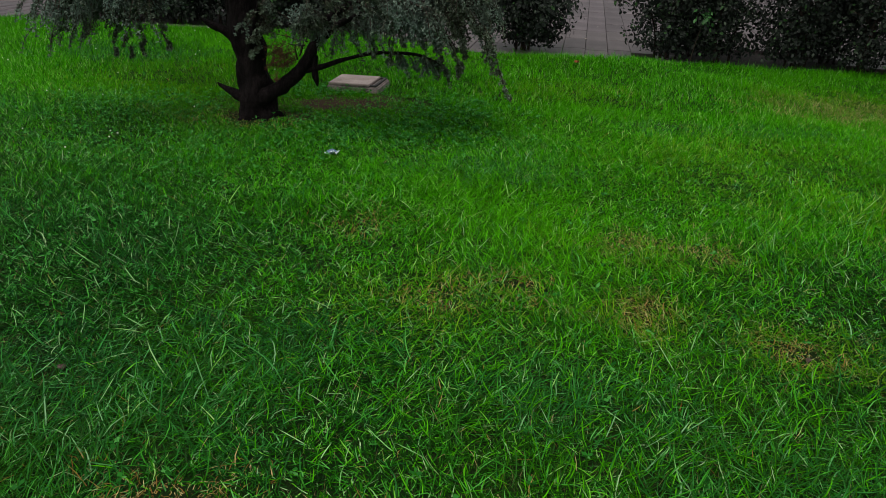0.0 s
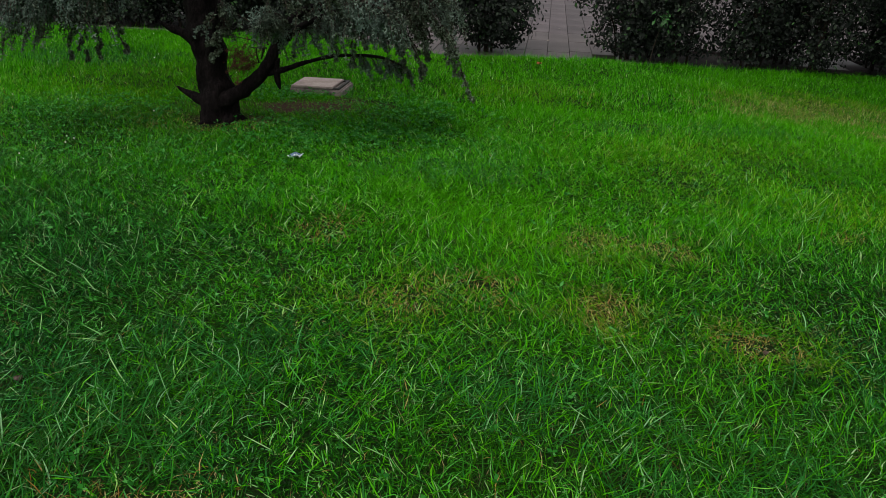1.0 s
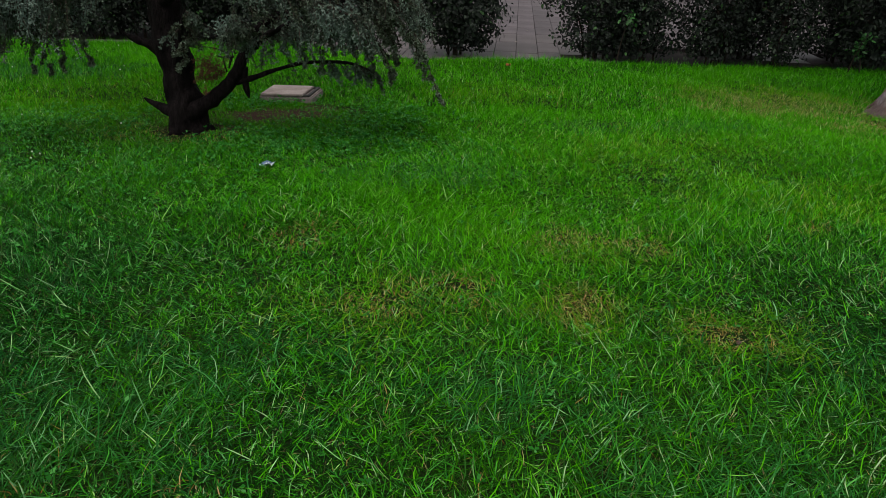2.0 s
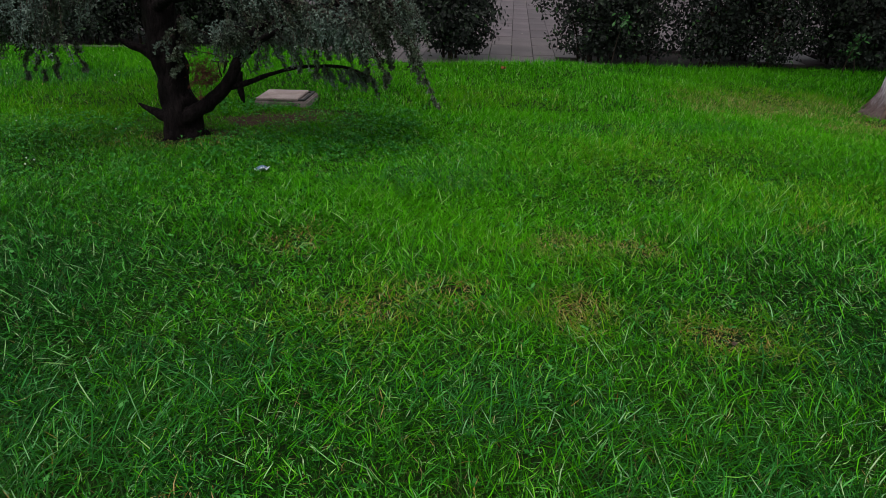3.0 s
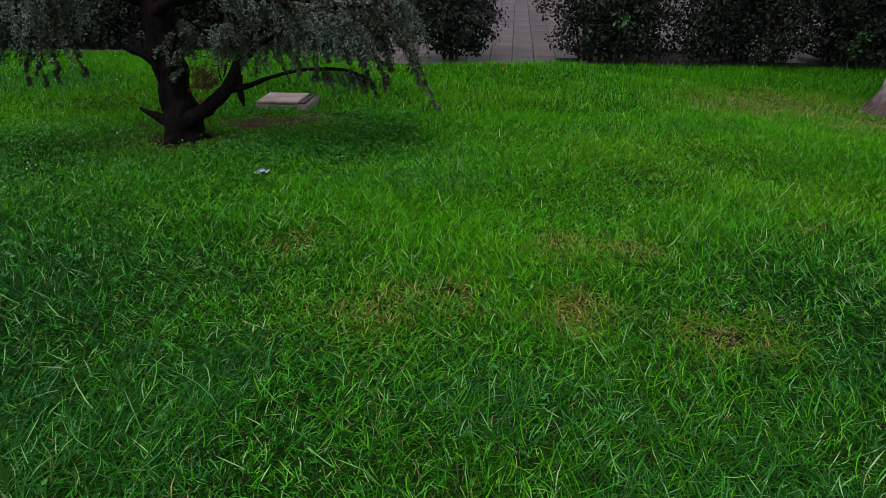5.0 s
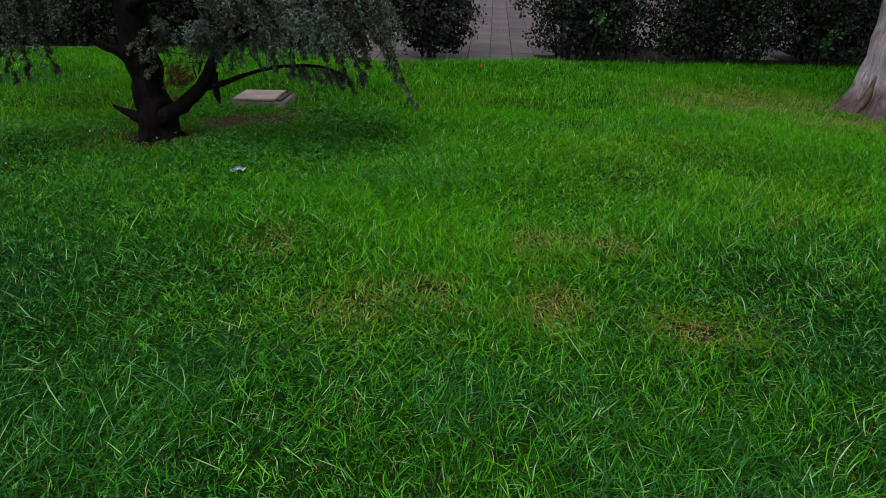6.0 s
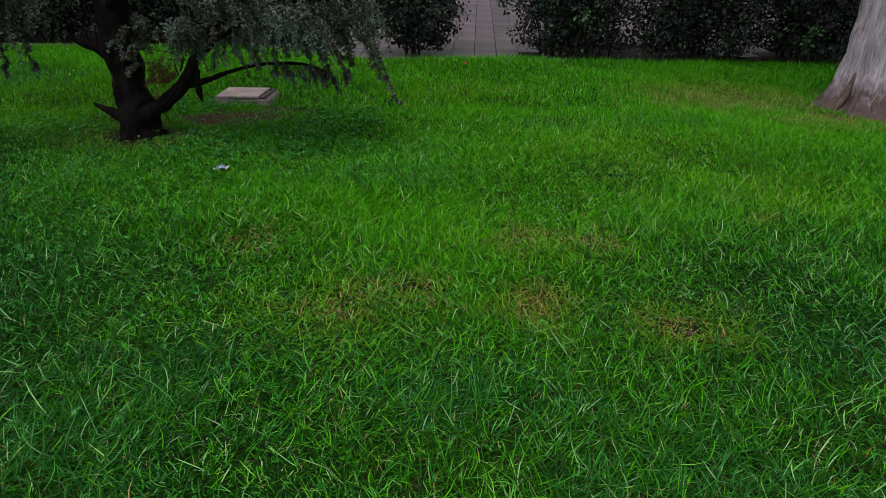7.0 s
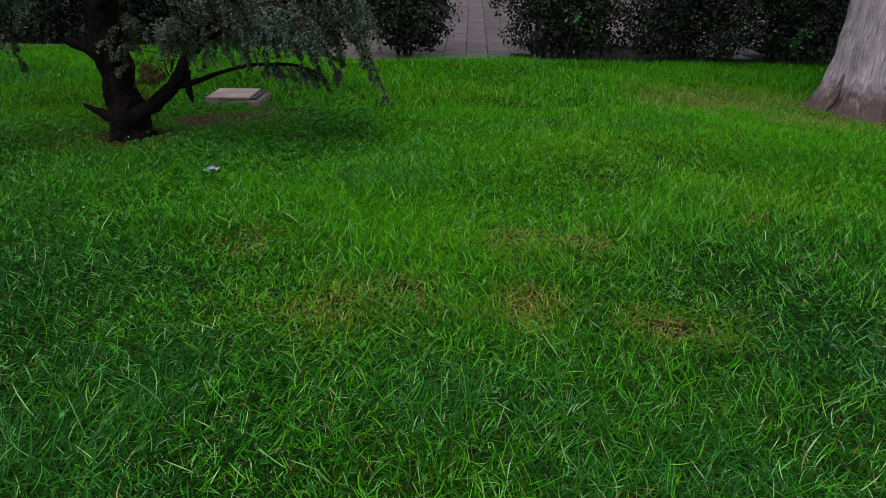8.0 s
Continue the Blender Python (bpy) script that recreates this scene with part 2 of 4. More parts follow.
def part(name, bm, material, parent, label=""):
    me = bpy.data.meshes.new(name)
    bm.to_mesh(me)
    bm.free()
    me.materials.append(material)
    ob = new(name, me)
    ob.parent = parent
    return tagged(ob, label)


def array_mesh(name, verts, quads, tris, material, smooth=False):
    """A mesh out of numpy arrays of corners, four-sided and three-sided faces."""
    me = bpy.data.meshes.new(name)
    quads, tris = np.asarray(quads, np.int32).reshape(-1, 4), np.asarray(tris, np.int32).reshape(-1, 3)
    me.vertices.add(len(verts))
    me.vertices.foreach_set("co", np.ascontiguousarray(verts, np.float32).ravel())
    me.loops.add(quads.size + tris.size)
    me.loops.foreach_set("vertex_index", np.r_[quads.ravel(), tris.ravel()])
    me.polygons.add(len(quads) + len(tris))
    me.polygons.foreach_set("loop_start", np.r_[np.arange(len(quads)) * 4, quads.size + np.arange(len(tris)) * 3].astype(np.int32))
    me.update(calc_edges=True)
    if smooth:
        me.polygons.foreach_set("use_smooth", np.ones(len(me.polygons), bool))
    me.materials.append(material)
    return me


def mesh_part(name, me, parent, label=""):
    ob = new(name, me)
    ob.parent = parent
    return tagged(ob, label)


def smooth_line(points, steps=6):
    """A Catmull-Rom line through some points; each has a place and a radius."""
    p = np.array(points, float)
    p = np.vstack([2 * p[0] - p[1], p, 2 * p[-1] - p[-2]])
    out = []
    for i in range(1, len(p) - 2):
        for t in np.linspace(0, 1, steps, endpoint=False):
            out.append(0.5 * (2 * p[i] + (p[i + 1] - p[i - 1]) * t + (2 * p[i - 1] - 5 * p[i] + 4 * p[i + 1] - p[i + 2]) * t**2
                              + (3 * p[i] - p[i - 1] - 3 * p[i + 1] + p[i + 2]) * t**3))
    out.append(p[-2])
    return np.array(out)


def tube_arrays(line, sides=10, rough=0.0, seed=0, lobes=None):
    """Rings along a line of (x, y, z, radius); rough roughens the skin, lobes flares the rings into root ridges."""
    line = np.asarray(line, float)
    n = len(line)
    tang = np.gradient(line[:, :3], axis=0)
    tang /= np.linalg.norm(tang, axis=1, keepdims=True) + 1e-9
    ref = np.array([0.31, 0.95, 0.05])
    u = np.cross(tang, ref)
    u /= np.linalg.norm(u, axis=1, keepdims=True) + 1e-9
    v = np.cross(tang, u)
    a = np.linspace(0, 2 * np.pi, sides, endpoint=False)
    rad = np.repeat(line[:, 3:4], sides, 1)
    if lobes is not None:
        rad = rad * lobes(a[None, :], line[:, 2:3])
    verts = line[:, None, :3] + rad[..., None] * (np.cos(a)[None, :, None] * u[:, None] + np.sin(a)[None, :, None] * v[:, None])
    if rough:
        flat = verts.reshape(-1, 3)
        d = np.array([noise.noise(Vector((q[0] * 9 + seed, q[1] * 9, q[2] * 4))) + 0.5 * noise.noise(Vector((q[0] * 25, q[1] * 25 + seed, q[2] * 9))) for q in flat])
        mid = np.repeat(line[:, :3], sides, 0)
        verts = (flat + (flat - mid) * (rough * d)[:, None]).reshape(n, sides, 3)
    verts = np.vstack([verts.reshape(-1, 3), line[:1, :3], line[-1:, :3]])
    k = np.arange(sides)
    quads = []
    for i in range(n - 1):
        quads.append(np.stack([i * sides + k, i * sides + (k + 1) % sides, (i + 1) * sides + (k + 1) % sides, (i + 1) * sides + k], 1))
    c0, c1 = n * sides, n * sides + 1
    tris = np.vstack([np.stack([(k + 1) % sides, k, np.full(sides, c0)], 1),
                      np.stack([(n - 1) * sides + k, (n - 1) * sides + (k + 1) % sides, np.full(sides, c1)], 1)])
    return verts, np.vstack(quads), tris


def tube(name, points, material, parent, sides=10, rough=0.0, seed=0, steps=6, lobes=None, label=""):
    v, q, t = tube_arrays(smooth_line(points, steps), sides, rough, seed, lobes)
    return mesh_part(name, array_mesh(name, v, q, t, material, True), parent, label)


def joined(chunks):
    """Several sets of corners, quads and tris as one."""
    vs, qs, ts, base = [], [], [], 0
    for v, q, t in chunks:
        vs.append(v)
        qs.append(np.asarray(q).reshape(-1, 4) + base)
        ts.append(np.asarray(t).reshape(-1, 3) + base)
        base += len(v)
    return np.vstack(vs), np.vstack(qs), np.vstack(ts)


def box_bm(sx, sy, sz, bevel=0.0, seg=1):
    """A box standing on z = 0, with bevelled edges."""
    bm = bmesh.new()
    bmesh.ops.create_cube(bm, size=1.0, matrix=Matrix.Translation((0, 0, sz / 2)) @ Matrix.Diagonal((sx, sy, sz, 1)))
    if bevel:
        bmesh.ops.bevel(bm, geom=bm.edges[:], offset=bevel, segments=seg, affect="EDGES")
    return bm


# ---------------------------------------------------------------- ground
LAWN_END = 9.48


def lawn_edge(x):
    """The y at which the lawn stops and the paving begins."""
    x = np.asarray(x, float)
    return LAWN_END + np.clip((-x - 0.6) * 0.55, 0, 0.85) - np.clip((x - 4.0) * 0.22, 0, 1.2)


def lift(x, y):
    """Gentle unevenness of the lawn."""
    x, y = np.asarray(x, float), np.asarray(y, float)
    return 0.012 * np.sin(1.7 * x + 0.6 * y) + 0.010 * np.sin(2.9 * y - 1.1 * x + 1.0) + 0.006 * np.sin(6.1 * x + 4.7 * y)


def ground_height(x, y):
    fade = np.clip((lawn_edge(x) - y) / 0.25, 0, 1)
    near = np.clip((40 - np.hypot(x, y)) / 20, 0, 1)
    return lift(x, y) * fade * near - 0.16 * (1 - fade)


def build_ground():
    xs = np.r_[-900, -300, -100, -40, np.arange(-16, 16.01, 0.16), 40, 100, 300, 900]
    ys = np.r_[-900, -300, -100, -40, np.arange(-8, 12.01, 0.16), 22, 40, 100, 300, 900]
    X, Y = np.meshgrid(xs, ys)
    v = np.stack([X, Y, ground_height(X, Y)], -1).reshape(-1, 3)
    i = np.arange(len(ys) - 1)[:, None] * len(xs) + np.arange(len(xs) - 1)[None]
    q = np.stack([i, i + 1, i + len(xs) + 1, i + len(xs)], -1).reshape(-1, 4)
    tagged(new("ground", array_mesh("ground", v, q, [], M_SOIL, True)), "earth under the lawn and hedge, darkened as shade between blades", "ground", kind="structure")


build_ground()

# ---------------------------------------------------------------- lawn
# worn or bare places: x, y, half width, half depth, how bare
BARE = [(-1.62, 6.1, 0.46, 0.2, 0.8), (-2.2, 5.52, 0.32, 0.22, 0.9), (-1.15, 6.35, 0.3, 0.14, 0.7),
        (0.60, 2.72, 0.13, 0.12, 0.68), (1.25, 2.53, 0.13, 0.08, 0.85), (0.72, 3.55, 0.26, 0.15, 0.5), (1.12, 3.5, 0.2, 0.12, 0.5),
        (2.23, 3.78, 0.10, 0.07, 0.85), (0.07, 2.91, 0.12, 0.06, 0.95), (-0.85, 3.5, 0.2, 0.1, 0.5), (3.4, 6.9, 0.75, 0.45, 0.62), (4.05, 6.3, 0.4, 0.22, 0.8),
        (-0.55, 1.33, 0.2, 0.07, 0.7), (-0.95, 1.42, 0.16, 0.08, 0.7), (0.75, 1.42, 0.18, 0.07, 0.5), (-1.66, 1.95, 0.08, 0.05, 0.9),
        (-0.25, 2.75, 0.18, 0.09, 0.45), (0.3, 1.75, 0.10, 0.07, 0.5), (1.35, 1.75, 0.1, 0.07, 0.5), (4.9, 6.1, 0.7, 0.3, 0.7)]
# where dry straw lies among the green
DRY = [(0.60, 2.72, 0.16, 0.13, 0.9), (1.25, 2.53, 0.17, 0.11, 0.9), (0.72, 3.52, 0.22, 0.10, 0.55), (1.12, 3.5, 0.18, 0.09, 0.5), (0.03, 2.95, 0.2, 0.1, 0.5),
       (-0.85, 3.5, 0.26, 0.14, 0.5), (-0.25, 2.75, 0.3, 0.15, 0.5), (2.23, 3.78, 0.13, 0.09, 0.6), (-0.55, 1.33, 0.3, 0.12, 0.6), (-0.95, 1.42, 0.25, 0.12, 0.6),
       (0.75, 1.42, 0.2, 0.1, 0.5), (3.2, 6.85, 0.8, 0.45, 0.22), (4.1, 6.2, 0.45, 0.22, 0.7), (-2.2, 5.4, 0.45, 0.2, 0.4)]
TREE_AT, PALE_AT, BOX_AT = (-2.20, 5.62), (4.76, 6.67), (-1.60, 6.79)


def spots(x, y, places):
    out = np.zeros_like(x)
    wob = 0.22 * np.sin(13 * x + 3) + 0.22 * np.sin(15 * y + 9 * x)
    for cx, cy, rx, ry, a in places:
        d = np.hypot((x - cx) / rx, (y - cy) / ry) + wob
        out = np.maximum(out, a * np.clip(1.5 - d, 0, 1))
    return out


def waves(x, y, k, s):
    """Soft patches between 0 and 1."""
    return 0.5 + 0.25 * np.sin(k * (x + 0.6 * np.sin(k * 0.7 * y + s)) + s) + 0.25 * np.sin(k * 1.3 * (y + 0.5 * np.sin(k * 0.9 * x)) + 2.1 * s)


def scatter(count, y0, y1, wide, side):
    """Places over a wedge of the lawn that widens away from the near edge, kept off trees, box and paving."""
    y = np.sqrt(rng.uniform(max(y0, 0.3) ** 2, y1**2, count))
    x = rng.uniform(-1, 1, count) * (wide * y + side)
    ok = y < lawn_edge(x) - 0.02
    ok &= np.hypot(x - TREE_AT[0], y - TREE_AT[1]) > 0.17
    ok &= np.hypot(x - PALE_AT[0], y - PALE_AT[1]) > 0.55
    ok &= (np.abs(x - BOX_AT[0]) > 0.27) | (np.abs(y - BOX_AT[1]) > 0.23)
    return x[ok], y[ok]


def blades(x, y, length, width, lean, heading, curl, segs, bend=0.8):
    """Tapering, arching blades; segs pieces each, the last one ending in a point."""
    n = len(x)
    root = np.stack([x, y, ground_height(x, y) - 0.004], 1)
    swing = rng.normal(0, bend, n)
    spin = heading + np.pi / 2 + rng.normal(0, 0.5, n)
    side = np.stack([np.cos(spin), np.sin(spin), np.zeros(n)], 1)
    rows, p = [], root
    for s in range(segs + 1):
        f = s / segs
        w = width * (1.0 - 0.25 * f)
        if s < segs:
            rows += [p - side * w[:, None] / 2, p + side * w[:, None] / 2]
        else:
            rows += [p]
        h = heading + swing * (f - 0.3)
        dirn = np.stack([np.cos(h), np.sin(h), np.zeros(n)], 1)
        a = np.minimum(lean + curl * (f + 0.5 / segs), 1.75)
        p = p + (length / segs)[:, None] * (dirn * np.sin(a)[:, None] + np.array([0, 0, 1.0]) * np.cos(a)[:, None])
        p[:, 2] = np.maximum(p[:, 2], root[:, 2] + 0.006)
    k = 2 * segs + 1
    v = np.stack(rows, 1).reshape(-1, 3)
    b = np.arange(n)[:, None] * k
    q = [b + np.array([[2 * s, 2 * s + 1, 2 * s + 3, 2 * s + 2]]) for s in range(segs - 1)]
    q = np.stack(q, 1).reshape(-1, 4) if q else np.zeros((0, 4), int)
    t = b + np.array([[2 * segs - 2, 2 * segs - 1, 2 * segs]])
    return v, q, t


def tufted(x, y, size, per):
    """Gathers every few blades into a tuft whose blades lean away from its middle."""
    n = len(x)
    tx, ty = x[np.arange(n) // per * per % n], y[np.arange(n) // per * per % n]
    a = rng.uniform(0, 2 * np.pi, n)
    r = np.abs(rng.normal(0, size, n))
    pull = rng.uniform(0, 1, n) < 0.6
    nx, ny = np.where(pull, tx + r * np.cos(a), x), np.where(pull, ty + r * np.sin(a), y)
    sweep = 2.4 * np.sin(0.8 * x + 1.3 * np.sin(0.9 * y)) + 1.5 * np.sin(2.3 * y + x)
    head = np.where(rng.uniform(0, 1, n) < 0.45, a, sweep + rng.normal(0, 0.9, n))
    return nx, ny, head


YELLOWING = [(1.7, 5.0, 0.9, 0.9, 0.5), (2.4, 4.3, 0.6, 0.5, 0.5), (-0.35, 2.7, 0.45, 0.32, 0.45), (0.85, 3.4, 0.5, 0.25, 0.4), (-3.4, 6.8, 1.0, 1.0, 0.35),
             (3.3, 7.4, 0.8, 0.45, 0.7), (0.4, 7.2, 0.7, 0.5, 0.45), (0.6, 2.7, 0.25, 0.2, 0.7), (1.3, 2.55, 0.3, 0.2, 0.6)]
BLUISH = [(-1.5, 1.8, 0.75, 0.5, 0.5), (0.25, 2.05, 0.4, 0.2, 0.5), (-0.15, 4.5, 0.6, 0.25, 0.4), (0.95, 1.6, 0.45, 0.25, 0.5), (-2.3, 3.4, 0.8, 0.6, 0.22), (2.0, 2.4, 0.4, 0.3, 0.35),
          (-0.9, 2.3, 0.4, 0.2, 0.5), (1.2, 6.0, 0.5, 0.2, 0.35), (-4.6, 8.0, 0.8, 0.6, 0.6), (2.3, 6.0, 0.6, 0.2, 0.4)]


def sorts(x, y):
    """Which grass grows at a place: 0 fresh green, 1 green darkened to paint shade, 2 yellowing, 3 broad and bluish."""
    u = rng.uniform(0, 1, (3, len(x)))
    # dark sort thickens close by and to the sides, painting the edge darkening
    shade_share = np.clip(1.2 - 0.27 * y, 0.0, 0.75) + 0.3 * (waves(x, y, 2.2, 3.0) - 0.5) + 0.2 * np.clip(np.abs(x) - 0.6, 0, 1) * np.clip(4.5 - y, 0, 1) + 0.6 * np.clip(-x - 1.2, 0, 1) * np.clip(6.5 - y, 0, 1)
    kind = np.where(u[0] < shade_share, 1, 0)
    kind = np.where(u[1] < spots(x, y, YELLOWING), 2, kind)
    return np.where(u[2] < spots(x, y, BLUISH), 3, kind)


def lawn_layer(name, count, y0, y1, wide, side, length, width, segs, material, label, lean=(0.1, 0.75), curl=(0.3, 1.3), per=9, size=0.02, keep=None, on_bare=False):
    """One layer of blades; with no material of its own it is sown with the four sorts of grass."""
    x, y = scatter(count, y0, y1, wide, side)
    x, y, head = tufted(x, y, size, per)
    bare = spots(x, y, BARE)
    ok = ((rng.uniform(0, 1, len(x)) > bare) | on_bare) & (y < lawn_edge(x) - 0.01)
    if keep is not None:
        ok &= rng.uniform(0, 1, len(x)) < keep(x, y)
    x, y, head, bare = x[ok], y[ok], head[ok], bare[ok]
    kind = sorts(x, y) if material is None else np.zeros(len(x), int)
    for k, mat in enumerate([material] if material else [M_GRASS, M_GRASS_SHADED, M_GRASS_YELLOW, M_GRASS_DEEP]):
        at = kind == k
        a, b, h, n = x[at], y[at], head[at], int(at.sum())
        tall = (0.7 + 0.6 * waves(a, b, 2.6, 1.0)) * (1 - 0.55 * bare[at]) * np.clip(1.35 - 0.6 * spots(a, b, [(-1.9, 6.0, 1.6, 0.9, 1.0)]), 0.5, 1.0)
        ln = length * rng.lognormal(0, 0.34, n) * tall
        w = width * rng.uniform(0.55, 1.4, n) * (1.15 if k == 3 else 1.0)
        v, q, t = blades(a, b, ln, w, rng.uniform(*lean, n), h, rng.uniform(*curl, n), segs)
        tagged(new(name, array_mesh(name, v, q, t, mat)), label, "grass", kind="stuff")


lawn_layer("low_grass", 120000, 0.75, 3.8, 0.8, 0.5, 0.045, 0.0030, 1, M_SHADED_THATCH, "short grass darkened as gap shade, and dry thatch, between the tufts", lean=(0.4, 1.4), curl=(0.2, 0.9))
lawn_layer("low_grass", 120000, 3.4, 6.4, 0.8, 0.5, 0.042, 0.0042, 1, M_GRASS, "short green grass between the tufts", lean=(0.3, 1.2), curl=(0.2, 0.8))
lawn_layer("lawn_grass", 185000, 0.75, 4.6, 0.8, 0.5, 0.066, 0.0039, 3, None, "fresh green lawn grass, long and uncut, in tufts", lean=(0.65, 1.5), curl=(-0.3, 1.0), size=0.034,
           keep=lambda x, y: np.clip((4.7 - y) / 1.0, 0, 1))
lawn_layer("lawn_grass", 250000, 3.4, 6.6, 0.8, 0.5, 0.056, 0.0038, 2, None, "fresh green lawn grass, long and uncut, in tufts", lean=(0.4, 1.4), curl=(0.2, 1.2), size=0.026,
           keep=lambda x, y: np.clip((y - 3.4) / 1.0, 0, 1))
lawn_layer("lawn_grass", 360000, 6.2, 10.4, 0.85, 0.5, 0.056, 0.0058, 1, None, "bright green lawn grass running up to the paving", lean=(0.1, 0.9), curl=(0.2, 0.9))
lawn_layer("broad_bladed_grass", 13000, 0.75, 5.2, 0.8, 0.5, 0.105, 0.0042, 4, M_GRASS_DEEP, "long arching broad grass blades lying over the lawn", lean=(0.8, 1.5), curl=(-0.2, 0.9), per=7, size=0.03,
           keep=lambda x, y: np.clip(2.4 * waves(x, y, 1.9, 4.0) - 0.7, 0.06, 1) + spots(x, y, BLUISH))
lawn_layer("dry_grass", 430000, 0.75, 7.6, 0.8, 0.5, 0.055, 0.0030, 2, M_STRAW, "dry straw-coloured blades in worn lawn patches", lean=(0.6, 1.5), curl=(0.2, 0.8), on_bare=True,
           keep=lambda x, y: 0.011 + 0.95 * spots(x, y, DRY) * np.clip(1.4 - 0.12 * y, 0.5, 1))
lawn_layer("worn_grass", 620000, 1.5, 8.4, 0.85, 0.5, 0.045, 0.0048, 2, M_DULL, "short dull grass worn thin beside the pale tree", lean=(0.4, 1.3), curl=(0.2, 0.8), on_bare=True,
           keep=lambda x, y: 0.002 + spots(x, y, [(3.4, 6.95, 0.9, 0.55, 1.0), (4.2, 6.2, 0.8, 0.4, 1.0), (-2.6, 5.6, 0.5, 0.3, 0.4), (0.9, 3.5, 0.4, 0.2, 0.5), (0.6, 2.7, 0.25, 0.2, 0.4), (1.28, 2.56, 0.3, 0.2, 0.4)]))


def outer_lawn():
    """The lawn goes on to both sides and behind."""
    x = np.r_[rng.uniform(-5.5, 5.5, 260000), rng.uniform(-8.5, 8.5, 420000), rng.uniform(-16, 16, 90000)]
    y = np.r_[rng.uniform(-1.0, 7.0, 260000), rng.uniform(-3.5, 10.3, 420000), rng.uniform(-9, 10.3, 90000)]
    ok = (y < lawn_edge(x) - 0.02) & ~((y > 0.75) & (np.abs(x) < 0.8 * y + 0.5))
    x, y = x[ok], y[ok]
    m = len(x)
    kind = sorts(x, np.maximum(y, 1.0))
    for k, mat in enumerate([M_GRASS, M_GRASS_SHADED, M_GRASS_YELLOW, M_GRASS_DEEP]):
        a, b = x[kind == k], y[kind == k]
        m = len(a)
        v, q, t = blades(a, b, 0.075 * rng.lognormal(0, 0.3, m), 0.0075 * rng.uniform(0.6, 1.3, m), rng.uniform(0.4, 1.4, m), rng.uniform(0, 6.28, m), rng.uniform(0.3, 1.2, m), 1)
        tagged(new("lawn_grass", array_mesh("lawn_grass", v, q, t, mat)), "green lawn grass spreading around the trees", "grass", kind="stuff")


outer_lawn()


def clover(count, places, name, label, height=0.05, leaf=0.0105):
    """Three-leaved ground cover."""
    x, y = scatter(count, 0.9, 9.2, 0.8, 0.5)
    ok = (rng.uniform(0, 1, len(x)) < 0.007 + spots(x, y, places)) & (rng.uniform(0, 1, len(x)) > spots(x, y, BARE))
    x, y = x[ok], y[ok]
    n = len(x)
    hub = np.stack([x, y, ground_height(x, y) + height * rng.uniform(0.3, 1.3, n)], 1)
    a0 = rng.uniform(0, 6.28, n)
    vs = []
    for j in range(3):
        a = a0 + j * 2.094
        d = np.stack([np.cos(a), np.sin(a), rng.normal(0.05, 0.3, n)], 1)
        s = np.stack([-np.sin(a), np.cos(a), rng.normal(0, 0.25, n)], 1)
        r = leaf * rng.uniform(0.7, 1.4, n)[:, None]
        vs += [hub, hub + d * r + s * r * 0.75, hub + d * r * 1.9, hub + d * r - s * r * 0.75]
    v = np.stack(vs, 1).reshape(-1, 3)
    q = (np.arange(n)[:, None, None] * 12 + np.arange(3)[None, :, None] * 4 + np.arange(4)[None, None]).reshape(-1, 4)
    tagged(new(name, array_mesh(name, v, q, [], M_CLOVER)), label, "weeds", kind="stuff")


clover(120000, [(-1.2, 5.35, 0.9, 0.4, 0.6), (-0.8, 5.95, 0.6, 0.5, 0.5), (-2.6, 4.6, 0.9, 0.6, 0.2), (-2.4, 3.0, 0.6, 0.7, 0.08), (-1.9, 6.5, 0.5, 0.3, 0.5), (-3.3, 5.6, 0.7, 0.5, 0.4)],
       "clover_patch", "dark green clover and weeds in the cedar's shade")


def flowers():
    n = 45
    x, y = rng.uniform(-6.8, -2.6, n), rng.uniform(4.2, 9.8, n)
    chunks = []
    for a, b in zip(x, y):
        bm = bmesh.new()
        bmesh.ops.create_icosphere(bm, subdivisions=1, radius=float(rng.uniform(0.004, 0.008)))
        v = np.array([list(w.co) for w in bm.verts]) + [a, b, float(ground_height(a, b)) + rng.uniform(0.05, 0.08)]
        chunks.append((v, np.zeros((0, 4), int), np.array([[w.index for w in f.verts] for f in bm.faces])))
        bm.free()
    v, q, t = joined(chunks)
    tagged(new("clover_flowers", array_mesh("clover_flowers", v, q, t, M_FLOWER)), "tiny white clover flowers dotted over the lawn", "flowers", kind="stuff")


flowers()


